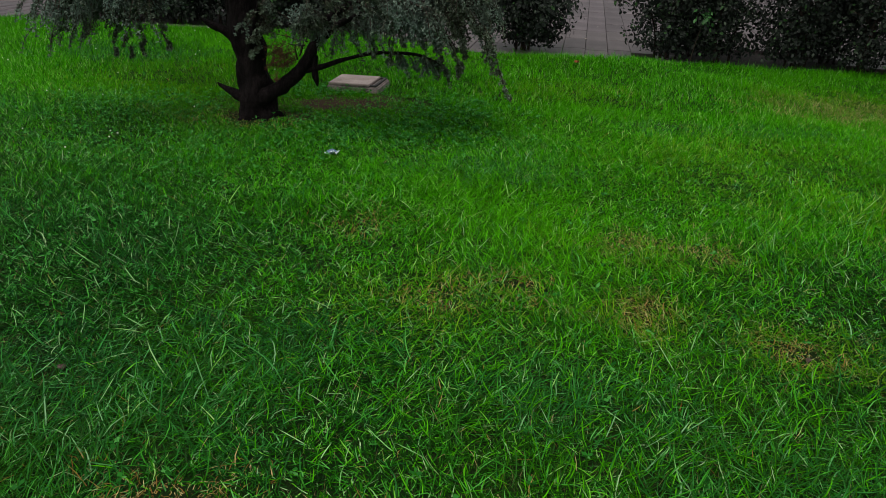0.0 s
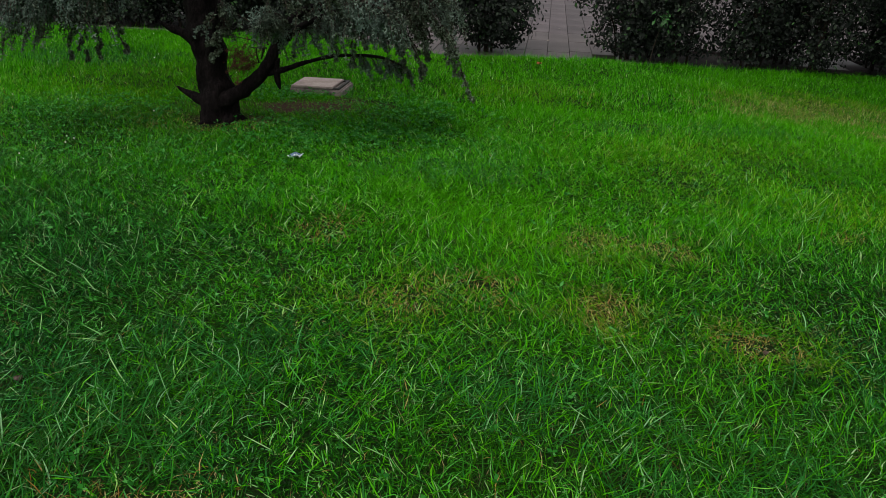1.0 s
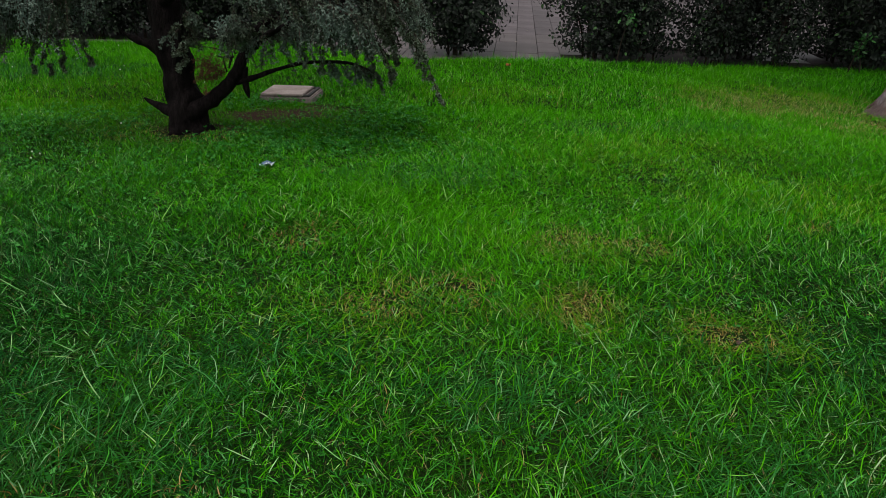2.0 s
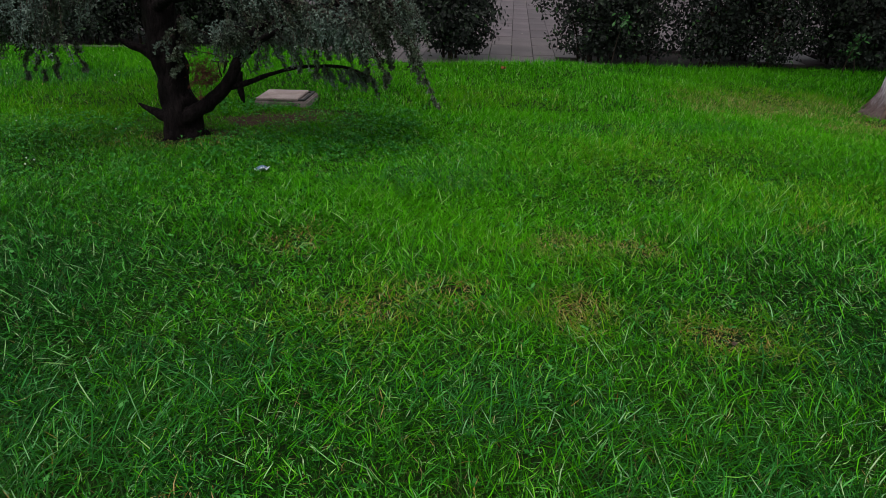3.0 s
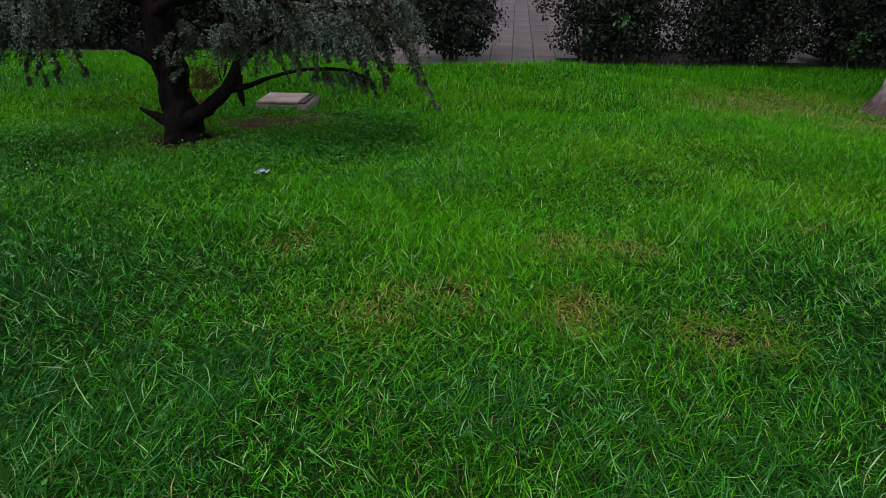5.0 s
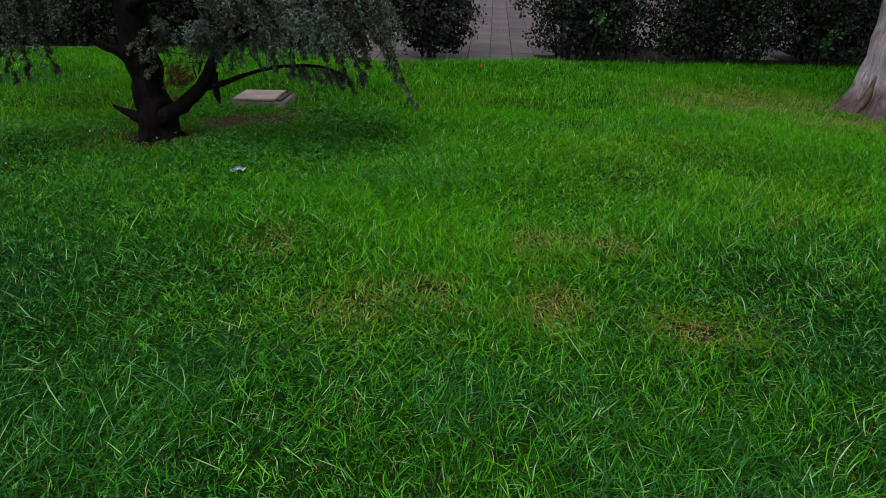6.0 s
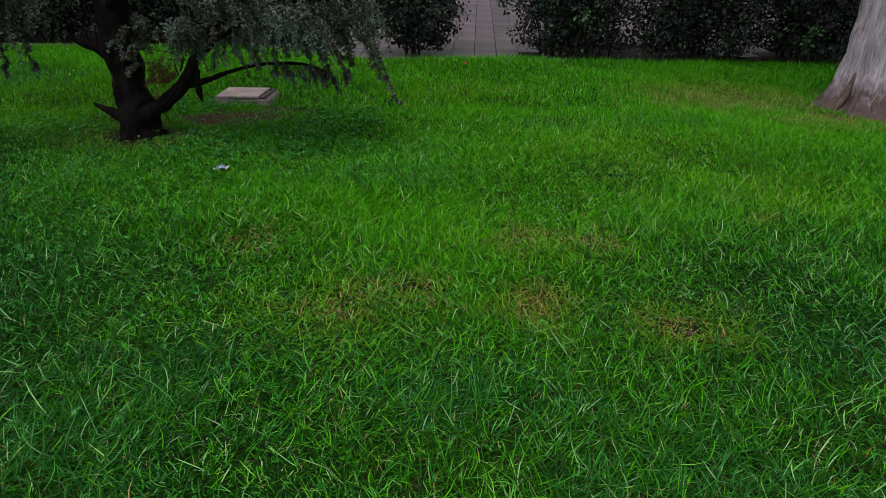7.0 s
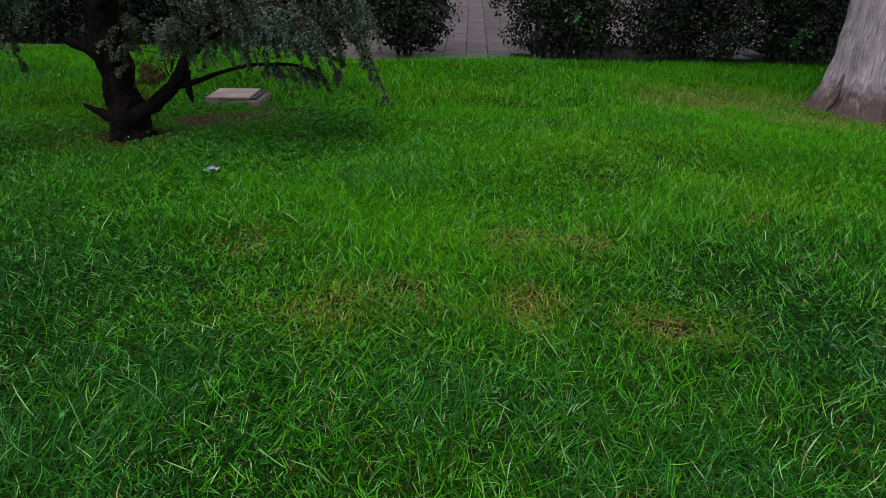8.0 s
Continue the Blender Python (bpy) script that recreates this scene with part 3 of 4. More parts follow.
# ---------------------------------------------------------------- cedar
def needle_sprays(roots, headings, lengths, droop, spacing, needle, twigs, side_twigs=3, width=0.003, per=8, start=0.0):
    """Hanging branchlets with side twigs, set all along with rosettes of needles. Returns needle arrays and twig arrays."""
    centres, axes, chunks = [], [], []
    for root, head, ln in zip(roots, headings, lengths):
        todo = [(np.array(root, float), head, start + float(rng.uniform(-0.25, 0.25)), ln, 0)]
        while todo:
            p, h, pitch, total, depth = todo.pop()
            steps = max(3, int(total / spacing))
            pts = [p.copy()]
            branch_at = set(rng.integers(1, steps, side_twigs).tolist()) if depth == 0 else set()
            for s in range(steps):
                pitch = max(pitch - droop * rng.uniform(0.2, 1.8) / steps, -1.2)
                h += rng.normal(0, 0.10)
                d = np.array([math.cos(h) * math.cos(pitch), math.sin(h) * math.cos(pitch), math.sin(pitch)])
                p = p + d * (total / steps)
                if p[2] < 0.30:
                    break
                pts.append(p.copy())
                centres.append(p + rng.normal(0, 0.004, 3))
                axes.append(d)
                if s in branch_at:
                    todo.append((p.copy(), h + rng.choice((-1, 1)) * rng.uniform(0.4, 1.1), pitch * 0.6, total * rng.uniform(0.25, 0.5), 1))
            if twigs and len(pts) > 2:
                pts = np.array(pts)
                rad = np.linspace(0.006 if depth == 0 else 0.003, 0.0015, len(pts))[:, None]
                chunks.append(tube_arrays(np.hstack([pts, rad])[:: 3 if len(pts) > 6 else 1], 3))
    c, ax = np.array(centres), np.array(axes)
    n = len(c)
    d = rng.normal(0, 1, (n, per, 3)) + 0.35 * ax[:, None] + [0, 0, 0.3]
    d /= np.linalg.norm(d, axis=2, keepdims=True)
    sd = np.cross(d, rng.normal(0, 1, (n, per, 3)))
    sd /= np.linalg.norm(sd, axis=2, keepdims=True) + 1e-9
    ln = needle * rng.uniform(0.6, 1.2, (n, 1, 1)) * rng.uniform(0.75, 1.1, (n, per, 1))
    mid = c[:, None] + d * ln * 0.55
    v = np.concatenate([c[:, None], mid - sd * width / 2, mid + sd * width / 2, c[:, None] + d * ln], 1).reshape(-1, 3)
    k = 3 * per + 1
    b = np.arange(n)[:, None] * k
    f = 1 + np.arange(per)[None]
    q = np.stack([b + 0 * f, b + f, b + f + 2 * per, b + f + per], -1).reshape(-1, 4)
    return (v, q, np.zeros((0, 3), int)), chunks


def along(line, count, lo=0.2, hi=1.0):
    line = smooth_line(line, 8)
    f = np.sqrt(rng.uniform(lo**2, hi**2, count)) * (len(line) - 1)
    i = np.minimum(f.astype(int), len(line) - 2)
    w = (f - i)[:, None]
    p = line[i] * (1 - w) + line[i + 1] * w
    t = line[i + 1] - line[i]
    return p[:, :3], np.arctan2(t[:, 1], t[:, 0])


def build_cedar():
    cedar = thing("cedar_tree", "old cedar with dark bark and drooping grey-green needle branches", "tree")
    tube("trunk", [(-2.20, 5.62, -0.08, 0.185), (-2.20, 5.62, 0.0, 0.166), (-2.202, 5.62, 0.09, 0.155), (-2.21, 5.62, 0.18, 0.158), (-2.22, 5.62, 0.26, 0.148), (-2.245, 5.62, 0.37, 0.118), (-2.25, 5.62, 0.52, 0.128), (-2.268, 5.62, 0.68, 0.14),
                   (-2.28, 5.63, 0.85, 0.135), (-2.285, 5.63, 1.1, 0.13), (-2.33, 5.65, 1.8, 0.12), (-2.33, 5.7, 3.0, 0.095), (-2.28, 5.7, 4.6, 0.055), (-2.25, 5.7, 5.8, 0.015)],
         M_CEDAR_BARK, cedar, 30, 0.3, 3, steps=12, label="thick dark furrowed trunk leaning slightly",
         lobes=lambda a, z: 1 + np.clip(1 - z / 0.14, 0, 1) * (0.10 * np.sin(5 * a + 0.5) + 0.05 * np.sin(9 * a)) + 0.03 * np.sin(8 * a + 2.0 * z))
    # surface roots
    for ax, ay, r in ((0.24, -0.02, 0.045), (0.12, -0.2, 0.03), (-0.14, -0.18, 0.035)):
        tube("root", [(-2.2 + ax * 0.35, 5.62 + ay * 0.35, 0.05, r), (-2.2 + ax * 0.75, 5.62 + ay * 0.75, 0.005, r * 0.8), (-2.2 + ax * 1.15, 5.62 + ay * 1.15, -0.05, r * 0.5)], M_CEDAR_BARK, cedar, 8, 0.2, ax * 9)
    # stubs of cut limbs and the low living limbs
    tube("branch_stub", [(-2.20, 5.53, 0.165, 0.075), (-2.33, 5.53, 0.178, 0.056), (-2.395, 5.54, 0.205, 0.034), (-2.455, 5.55, 0.228, 0.024), (-2.50, 5.555, 0.248, 0.019), (-2.535, 5.56, 0.272, 0.007)], M_CEDAR_BARK, cedar, 12, 0.2, 5)
    tube("branch_stub", [(-2.29, 5.58, 0.60, 0.085), (-2.37, 5.57, 0.67, 0.055), (-2.44, 5.565, 0.71, 0.036), (-2.52, 5.56, 0.735, 0.028), (-2.58, 5.555, 0.765, 0.018), (-2.625, 5.55, 0.80, 0.005)], M_CEDAR_BARK, cedar, 12, 0.2, 6)
    tube("branch_stub", [(-1.68, 5.56, 0.54, 0.03), (-1.685, 5.56, 0.45, 0.026), (-1.682, 5.555, 0.38, 0.026), (-1.675, 5.555, 0.335, 0.02), (-1.668, 5.56, 0.29, 0.006)], M_CEDAR_BARK, cedar, 9, 0.25, 7)
    limbs = []
    limbs.append([(-2.32, 5.58, 0.165, 0.04), (-2.18, 5.53, 0.175, 0.075), (-2.05, 5.525, 0.225, 0.066), (-1.92, 5.54, 0.31, 0.056), (-1.80, 5.55, 0.42, 0.050), (-1.715, 5.56, 0.55, 0.046), (-1.645, 5.56, 0.69, 0.042), (-1.53, 5.54, 0.85, 0.032), (-1.3, 5.5, 0.98, 0.024), (-1.0, 5.4, 1.06, 0.018), (-0.6, 5.3, 1.1, 0.016), (-0.42, 5.25, 1.1, 0.009)])
    limbs.append([(-1.76, 5.56, 0.42, 0.03), (-1.62, 5.55, 0.455, 0.023), (-1.45, 5.53, 0.52, 0.018), (-1.22, 5.5, 0.588, 0.016), (-1.03, 5.46, 0.612, 0.014), (-0.82, 5.4, 0.62, 0.011), (-0.66, 5.35, 0.585, 0.005)])
    limbs.append([(-2.24, 5.55, 0.5, 0.05), (-2.16, 5.46, 0.66, 0.03), (-2.1, 5.4, 0.82, 0.02), (-2.0, 5.3, 1.0, 0.012)])
    limbs.append([(-2.33, 5.6, 1.10, 0.06), (-2.65, 5.4, 1.22, 0.045), (-2.95, 5.25, 1.22, 0.03), (-3.25, 5.15, 1.16, 0.018), (-3.5, 5.1, 1.08, 0.008)])
    limbs.append([(-2.33, 5.6, 1.0, 0.05), (-1.95, 5.25, 1.16, 0.035), (-1.55, 5.05, 1.2, 0.025), (-1.1, 4.95, 1.14, 0.018), (-0.7, 4.95, 1.02, 0.008)])
    limbs.append([(-2.34, 5.62, 1.05, 0.05), (-1.8, 5.7, 1.15, 0.036), (-1.3, 5.75, 1.12, 0.028), (-0.8, 5.75, 1.05, 0.018), (-0.4, 5.65, 0.95, 0.008)])
    limbs.append([(-2.34, 5.62, 1.2, 0.055), (-2.7, 5.9, 1.35, 0.042), (-3.2, 6.1, 1.3, 0.03), (-3.9, 6.2, 1.1, 0.012)])
    limbs.append([(-1.57, 5.56, 0.72, 0.03), (-1.35, 5.3, 0.86, 0.022), (-1.05, 5.15, 0.98, 0.015), (-0.72, 5.1, 0.92, 0.006)])
    limbs.append([(-1.57, 5.57, 0.70, 0.03), (-1.64, 5.38, 0.86, 0.022), (-1.62, 5.2, 0.95, 0.015), (-1.58, 5.05, 0.98, 0.006)])
    limbs.append([(-1.36, 5.5, 0.90, 0.025), (-1.1, 5.6, 0.98, 0.018), (-0.75, 5.6, 0.98, 0.012), (-0.45, 5.5, 0.9, 0.006)])
    limbs.append([(-2.33, 5.6, 1.2, 0.05), (-2.6, 5.2, 1.3, 0.035), (-2.85, 5.0, 1.28, 0.02), (-3.15, 4.85, 1.18, 0.008)])
    limbs.append([(-2.34, 5.62, 1.35, 0.05), (-1.9, 5.4, 1.5, 0.04), (-1.4, 5.3, 1.52, 0.03), (-0.9, 5.25, 1.42, 0.02), (-0.45, 5.22, 1.25, 0.008)])
    limbs.append([(-2.34, 5.62, 1.3, 0.05), (-1.9, 5.8, 1.42, 0.04), (-1.3, 5.85, 1.4, 0.03), (-0.75, 5.8, 1.3, 0.02), (-0.35, 5.7, 1.12, 0.008)])
    wood = []
    for i, limb in enumerate(limbs):
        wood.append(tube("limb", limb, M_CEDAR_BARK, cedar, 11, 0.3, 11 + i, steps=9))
    # needle sprays, limb by limb: how many, how long, how steeply they hang
    plan = [(0, 80, 0.20, 1.1, 0.62, -0.1), (1, 26, 0.12, 1.0, 0.62, -0.2), (2, 16, 0.12, 0.6, 0.6, 0.0), (3, 95, 0.34, 1.2, 0.2, -0.45), (4, 80, 0.24, 1.1, 0.46, -0.1), (5, 18, 0.22, 1.1, 0.3, -0.2), (6, 40, 0.40, 1.2, 0.3, -0.3),
            (7, 60, 0.18, 1.1, 0.2, -0.1), (8, 60, 0.16, 1.0, 0.15, 0.0), (9, 20, 0.22, 1.1, 0.3, -0.2), (10, 80, 0.34, 1.2, 0.35, -0.45), (11, 62, 0.36, 1.2, 0.3, -0.35), (12, 16, 0.34, 1.2, 0.3, -0.35)]
    twig_chunks = []
    for i, count, ln, droop, lo, start in plan:
        roots, tang = along(limbs[i], count, lo, 1.0)
        heads = tang + rng.normal(0, 0.75, count)
        mesh, twigs = needle_sprays(roots, heads, ln * rng.uniform(0.45, 1.45, count), droop * rng.uniform(0.8, 1.3), 0.031, 0.027, True, 4, 0.0095, 9, start)
        twig_chunks += twigs
        tagged(mesh_part("needle_spray", array_mesh("needle_spray", *mesh, M_NEEDLE), wood[i], "drooping sprays of short grey-green needles"), kind="stuff")
    # long hanging strings of rosettes: from x, z down to x, z at depth y, with a bow
    hanging = [(-0.42, 1.13, -0.09, 0.355, 5.25, 0.015), (-0.33, 0.93, -0.22, 0.55, 5.24, 0.0), (-0.45, 1.10, -0.20, 0.66, 5.22, 0.04), (-0.66, 1.05, -0.44, 0.68, 5.3, 0.04), (-0.80, 1.02, -0.60, 0.53, 5.28, 0.05), (-0.74, 0.98, -0.465, 0.49, 5.22, 0.05),
               (-0.68, 0.90, -0.45, 0.53, 5.3, 0.03), (-1.06, 0.85, -1.0, 0.545, 5.3, 0.02), (-1.2, 0.82, -1.15, 0.6, 5.32, 0.02), (-0.95, 1.05, -0.72, 0.62, 5.2, 0.04), (-0.9, 1.1, -0.62, 0.74, 5.12, 0.04),
               (-0.55, 1.2, -0.33, 0.80, 5.3, 0.03), (-0.62, 1.25, -0.38, 0.88, 5.2, 0.03), (-1.05, 1.1, -0.86, 0.72, 5.05, 0.04), (-0.78, 1.28, -0.50, 0.76, 5.2, 0.04), (-0.52, 1.3, -0.27, 0.86, 5.3, 0.03), (-0.72, 1.22, -0.42, 0.64, 5.32, 0.04), (-0.88, 1.22, -0.60, 0.68, 5.15, 0.04),
               (-3.17, 0.98, -3.19, 0.53, 5.2, 0.01), (-3.05, 0.95, -3.07, 0.52, 5.2, 0.01), (-2.94, 1.0, -2.94, 0.52, 5.2, 0.01), (-2.82, 0.95, -2.74, 0.59, 5.2, 0.01), (-3.5, 1.0, -3.52, 0.72, 5.15, 0.01), (-3.3, 1.0, -3.36, 0.66, 5.12, 0.01),
               (-2.05, 0.84, -2.16, 0.52, 5.42, 0.02), (-2.02, 0.86, -2.17, 0.66, 5.40, 0.03)]
    chunks = []
    for x0, z0, x1, z1, y, bow in hanging:
        f = np.linspace(0, 1, 7)
        line = np.stack([x0 + (x1 - x0) * f + bow * np.sin(np.pi * f) + rng.normal(0, 0.012, 7), y + rng.normal(0, 0.015, 7), z0 + (z1 - z0) * f, 0.006 - 0.0045 * f], 1)
        twig_chunks.append(tube_arrays(smooth_line(line, 4), 4))
        roots, tang = along(line, int(9 + 36 * (z0 - z1)), 0.05, 1.0)
        thin = np.clip(1.0 - 0.85 * (z0 - roots[:, 2]) / (z0 - z1), 0.15, 1)
        roots, thin = roots[(few := rng.uniform(0, 1, len(thin)) < 0.4 + 0.6 * thin)], thin[few]
        mesh, twigs = needle_sprays(roots, rng.uniform(0, 6.28, len(roots)), 0.085 * thin * rng.uniform(0.4, 1.3, len(roots)), 0.9, 0.028, 0.0235, True, 1, 0.009, 8, -0.5)
        chunks.append(mesh)
        twig_chunks += twigs
    tagged(mesh_part("hanging_spray", array_mesh("hanging_spray", *joined(chunks), M_NEEDLE_TIP), cedar, "long hanging strings of grey-green needle rosettes"), kind="stuff")
    tagged(mesh_part("branchwork", array_mesh("branchwork", *joined(twig_chunks), M_TWIG), cedar, "thin dark hanging twigs"), kind="stuff")
    # bare side twigs in the fork
    for k in range(9):
        f = 0.35 + 0.06 * k
        p = np.array([-1.92 + 0.30 * f, 5.52, 0.33 + 0.5 * f])
        e = p + [rng.uniform(-0.28, 0.08), rng.uniform(-0.12, 0.05), rng.uniform(0.02, 0.2)]
        tube("twig", [(*p, 0.007), (*((p + e) / 2 + rng.normal(0, 0.02, 3)), 0.005), (*e, 0.002)], M_TWIG, cedar, 5, 0.1, k, steps=4)
    # a withered tuft in the fork
    roots = np.array([(-2.02, 5.5, 0.48)]) + rng.normal(0, 0.045, (46, 3)) * [1.1, 1, 1.2]
    mesh, _ = needle_sprays(roots, rng.uniform(-1.2, 1.2, 46), rng.uniform(0.08, 0.16, 46), -0.8, 0.016, 0.024, False, 2)
    tagged(mesh_part("withered_tuft", array_mesh("withered_tuft", *mesh, M_DEAD_NEEDLE), cedar, "withered red-brown needle tuft"), kind="stuff")
    # unseen upper crown: tiers of shorter and shorter boughs, lengthened leftward to add shade
    chunks, boughs = [], []
    for z in np.arange(2.2, 5.6, 0.5):
        reach = 1.6 * (1 - (z - 1.4) / 4.8)
        for k in range(5):
            a = k * 1.257 + z * 2.3 + rng.normal(0, 0.2)
            r = reach * rng.uniform(0.75, 1.1) * (1.45 if math.cos(a) < -0.2 else 0.9)
            cx, cy = -2.34, 5.66
            line = [(cx, cy, z, 0.035), (cx + r * 0.4 * math.cos(a), cy + r * 0.4 * math.sin(a), z + 0.18, 0.025), (cx + r * 0.8 * math.cos(a), cy + r * 0.8 * math.sin(a), z + 0.12, 0.014),
                    (cx + r * math.cos(a), cy + r * math.sin(a), z - 0.05, 0.005)]
            boughs.append(tube_arrays(smooth_line(line, 4), 6))
            roots, tang = along(line, int(4 + 5 * reach), 0.2, 1.0)
            mesh, _ = needle_sprays(roots, tang + rng.normal(0, 0.9, len(tang)), rng.uniform(0.2, 0.45, len(tang)), 1.7, 0.05, 0.06, False, 2, 0.012, 6)
            chunks.append(mesh)
    tagged(mesh_part("bough", array_mesh("bough", *joined(boughs), M_CEDAR_BARK, True), cedar, "tiers of dark upper boughs"), kind="stuff")
    tagged(mesh_part("crown", array_mesh("crown", *joined(chunks), M_NEEDLE), cedar, "dense layered grey-green upper crown, unseen, widened leftward for shade"), kind="stuff")


build_cedar()


# ---------------------------------------------------------------- leaves on shrubs and trees
def leaf_arrays(c, out, size, slim=0.55):
    """Folded oval leaves at the places c, turned roughly outward and up."""
    n = len(c)
    nrm = out + rng.normal(0, 0.55, (n, 3)) + [0, 0, 0.35]
    nrm /= np.linalg.norm(nrm, axis=1, keepdims=True)
    d = np.cross(nrm, rng.normal(0, 1, (n, 3)))
    d += [0, 0, -0.35]
    d /= np.linalg.norm(d, axis=1, keepdims=True)
    s = np.cross(d, nrm)
    s /= np.linalg.norm(s, axis=1, keepdims=True) + 1e-9
    L = (size * rng.uniform(0.6, 1.3, n))[:, None]
    w = L * slim / 2
    up = nrm * w * 0.35
    v = np.stack([c, c + d * L * 0.32 + s * w + up, c + d * L * 0.72 + s * w * 0.8 + up, c + d * L, c + d * L * 0.72 - s * w * 0.8 + up, c + d * L * 0.32 - s * w + up], 1).reshape(-1, 3)
    b = np.arange(n)[:, None, None] * 6
    t = (b + np.array([[0, 2, 1], [0, 3, 2], [0, 4, 3], [0, 5, 4]])[None]).reshape(-1, 3)
    return v, np.zeros((0, 4), int), t


def build_shrub(name, label, lobes, stems, leaves, size, group="shrubs along the paving"):
    """A shrub about its own base: stems that fork, and leaves on lobes with an uneven outline."""
    ob = thing(name, label, "shrub", group=group)
    twigs = []
    for sx, sy, tx, ty, h, r in stems:
        pts = [(sx, sy, -0.12, r * 1.2), (sx * 0.9 + tx * 0.1, sy + 0.02, h * 0.25, r), (sx * 0.5 + tx * 0.5, (sy + ty) / 2, h * 0.6, r * 0.75), (tx, ty, h, r * 0.4)]
        tube("stem", pts, M_TWIG, ob, 7, 0.15, sx * 7)
        for _ in range(7):
            f = rng.uniform(0.3, 1.0)
            p = np.array([sx + (tx - sx) * f, sy + (ty - sy) * f, h * f])
            a, e = rng.uniform(0, 6.28), rng.uniform(0.2, 0.5)
            twigs.append(tube_arrays(np.array([[*p, r * 0.4], [*(p + [0.5 * e * math.cos(a), 0.5 * e * math.sin(a), 0.15]), r * 0.3], [*(p + [e * math.cos(a), e * math.sin(a), 0.22]), 0.003]]), 3))
    tagged(mesh_part("branchwork", array_mesh("branchwork", *joined(twigs), M_TWIG), ob), kind="stuff")
    total = sum(l[3] * l[4] * l[5] for l in lobes)
    cs, outs = [], []
    for cx, cy, cz, rx, ry, rz in lobes:
        n = int(leaves * rx * ry * rz / total)
        # leaves sit in sprigs
        m = max(1, n // 6)
        d = rng.normal(0, 1, (m, 3))
        d /= np.linalg.norm(d, axis=1, keepdims=True)
        r = rng.uniform(0.25, 1.0, m) ** 0.45
        bump = 1 + 0.16 * np.sin(7 * d[:, 0] + 3 * cx) * np.sin(6 * d[:, 2] + cz) + 0.10 * np.sin(15 * d[:, 1] + 11 * d[:, 2])
        c = d * (r * bump)[:, None] * [rx, ry, rz] + [cx, cy, cz]
        c = np.repeat(c, 6, 0) + rng.normal(0, 0.035, (m * 6, 3))
        cs.append(c)
        outs.append(np.repeat(d, 6, 0))
    c, o = np.vstack(cs), np.vstack(outs)
    ok = c[:, 2] > 0.05
    tagged(mesh_part("foliage", array_mesh("foliage", *leaf_arrays(c[ok], o[ok], size), M_SHRUB), ob), kind="stuff")
    return ob


round_shrub = build_shrub("round_shrub", "dense dark green leafy shrub beside the paved path",
                          [(-0.02, 0.0, 1.0, 0.68, 0.62, 0.75), (0.2, -0.05, 0.5, 0.5, 0.5, 0.42), (-0.22, 0.0, 0.55, 0.46, 0.5, 0.42), (0.36, -0.1, 0.3, 0.26, 0.3, 0.22), (0.0, 0.1, 0.2, 0.42, 0.4, 0.2), (0.05, 0, 1.6, 0.5, 0.5, 0.5)],
                          [(0.0, 0, -0.1, 0.0, 1.3, 0.022), (0.08, 0.03, 0.3, 0.1, 1.2, 0.018), (-0.08, 0.05, -0.35, 0, 1.2, 0.018), (0.03, -0.05, 0.1, -0.2, 1.0, 0.014)], 10500, 0.060)
hedge_a = build_shrub("hedge_shrub", "dark leafy hedge shrub with bare stems near the ground",
                      [(0, 0, 0.95, 0.62, 0.5, 0.62), (-0.45, 0.0, 0.82, 0.36, 0.35, 0.26), (-0.15, -0.05, 0.42, 0.42, 0.4, 0.36), (0.25, 0, 0.45, 0.4, 0.4, 0.4), (0.1, 0.1, 0.2, 0.5, 0.35, 0.2), (0.0, 0.0, 1.65, 0.6, 0.5, 0.6)],
                      [(-0.05, 0, -0.3, 0, 1.4, 0.02), (0.05, 0.05, 0.3, 0.05, 1.4, 0.018), (0.0, -0.05, 0.05, -0.2, 1.3, 0.016), (-0.12, 0.04, -0.42, 0.1, 1.0, 0.013), (0.14, 0, 0.5, -0.1, 1.0, 0.013)], 7600, 0.055)
hedge_b = build_shrub("hedge_shrub", "dark leafy hedge shrub with thin upright stems",
                      [(0, 0, 1.0, 0.58, 0.5, 0.6), (0.2, -0.1, 0.4, 0.42, 0.4, 0.34), (-0.28, 0, 0.55, 0.4, 0.4, 0.42), (-0.1, 0.1, 0.2, 0.5, 0.35, 0.2), (0.05, 0.0, 1.7, 0.6, 0.5, 0.6)],
                      [(-0.1, 0, -0.2, 0, 1.5, 0.018), (0.02, 0.05, 0.15, 0.05, 1.5, 0.02), (0.12, -0.04, 0.4, -0.1, 1.3, 0.015), (-0.2, 0.05, -0.5, 0.1, 1.1, 0.012)], 7000, 0.055)
round_shrub.matrix_basis = pose(0.02, 9.72, 0, 0, 0, 0)
hedge_a.matrix_basis = pose(1.92, 9.64, 0, 0, 0, 0)
hedge_b.matrix_basis = pose(2.62, 9.58, 0, 0, 0, 30)
for i, (x, y, turn) in enumerate([(3.58, 9.6, 200), (4.38, 9.46, 75), (5.3, 9.2, 300), (6.1, 9.0, 140), (6.95, 8.85, 20), (7.8, 8.7, 250), (8.7, 8.6, 100), (2.4, 10.35, 90), (4.2, 10.25, 170), (5.5, 10.1, 45), (6.0, 9.95, 220)]):
    copy_thing((hedge_a, hedge_b)[i % 2], pose(x, y, 0, 0, 0, turn))
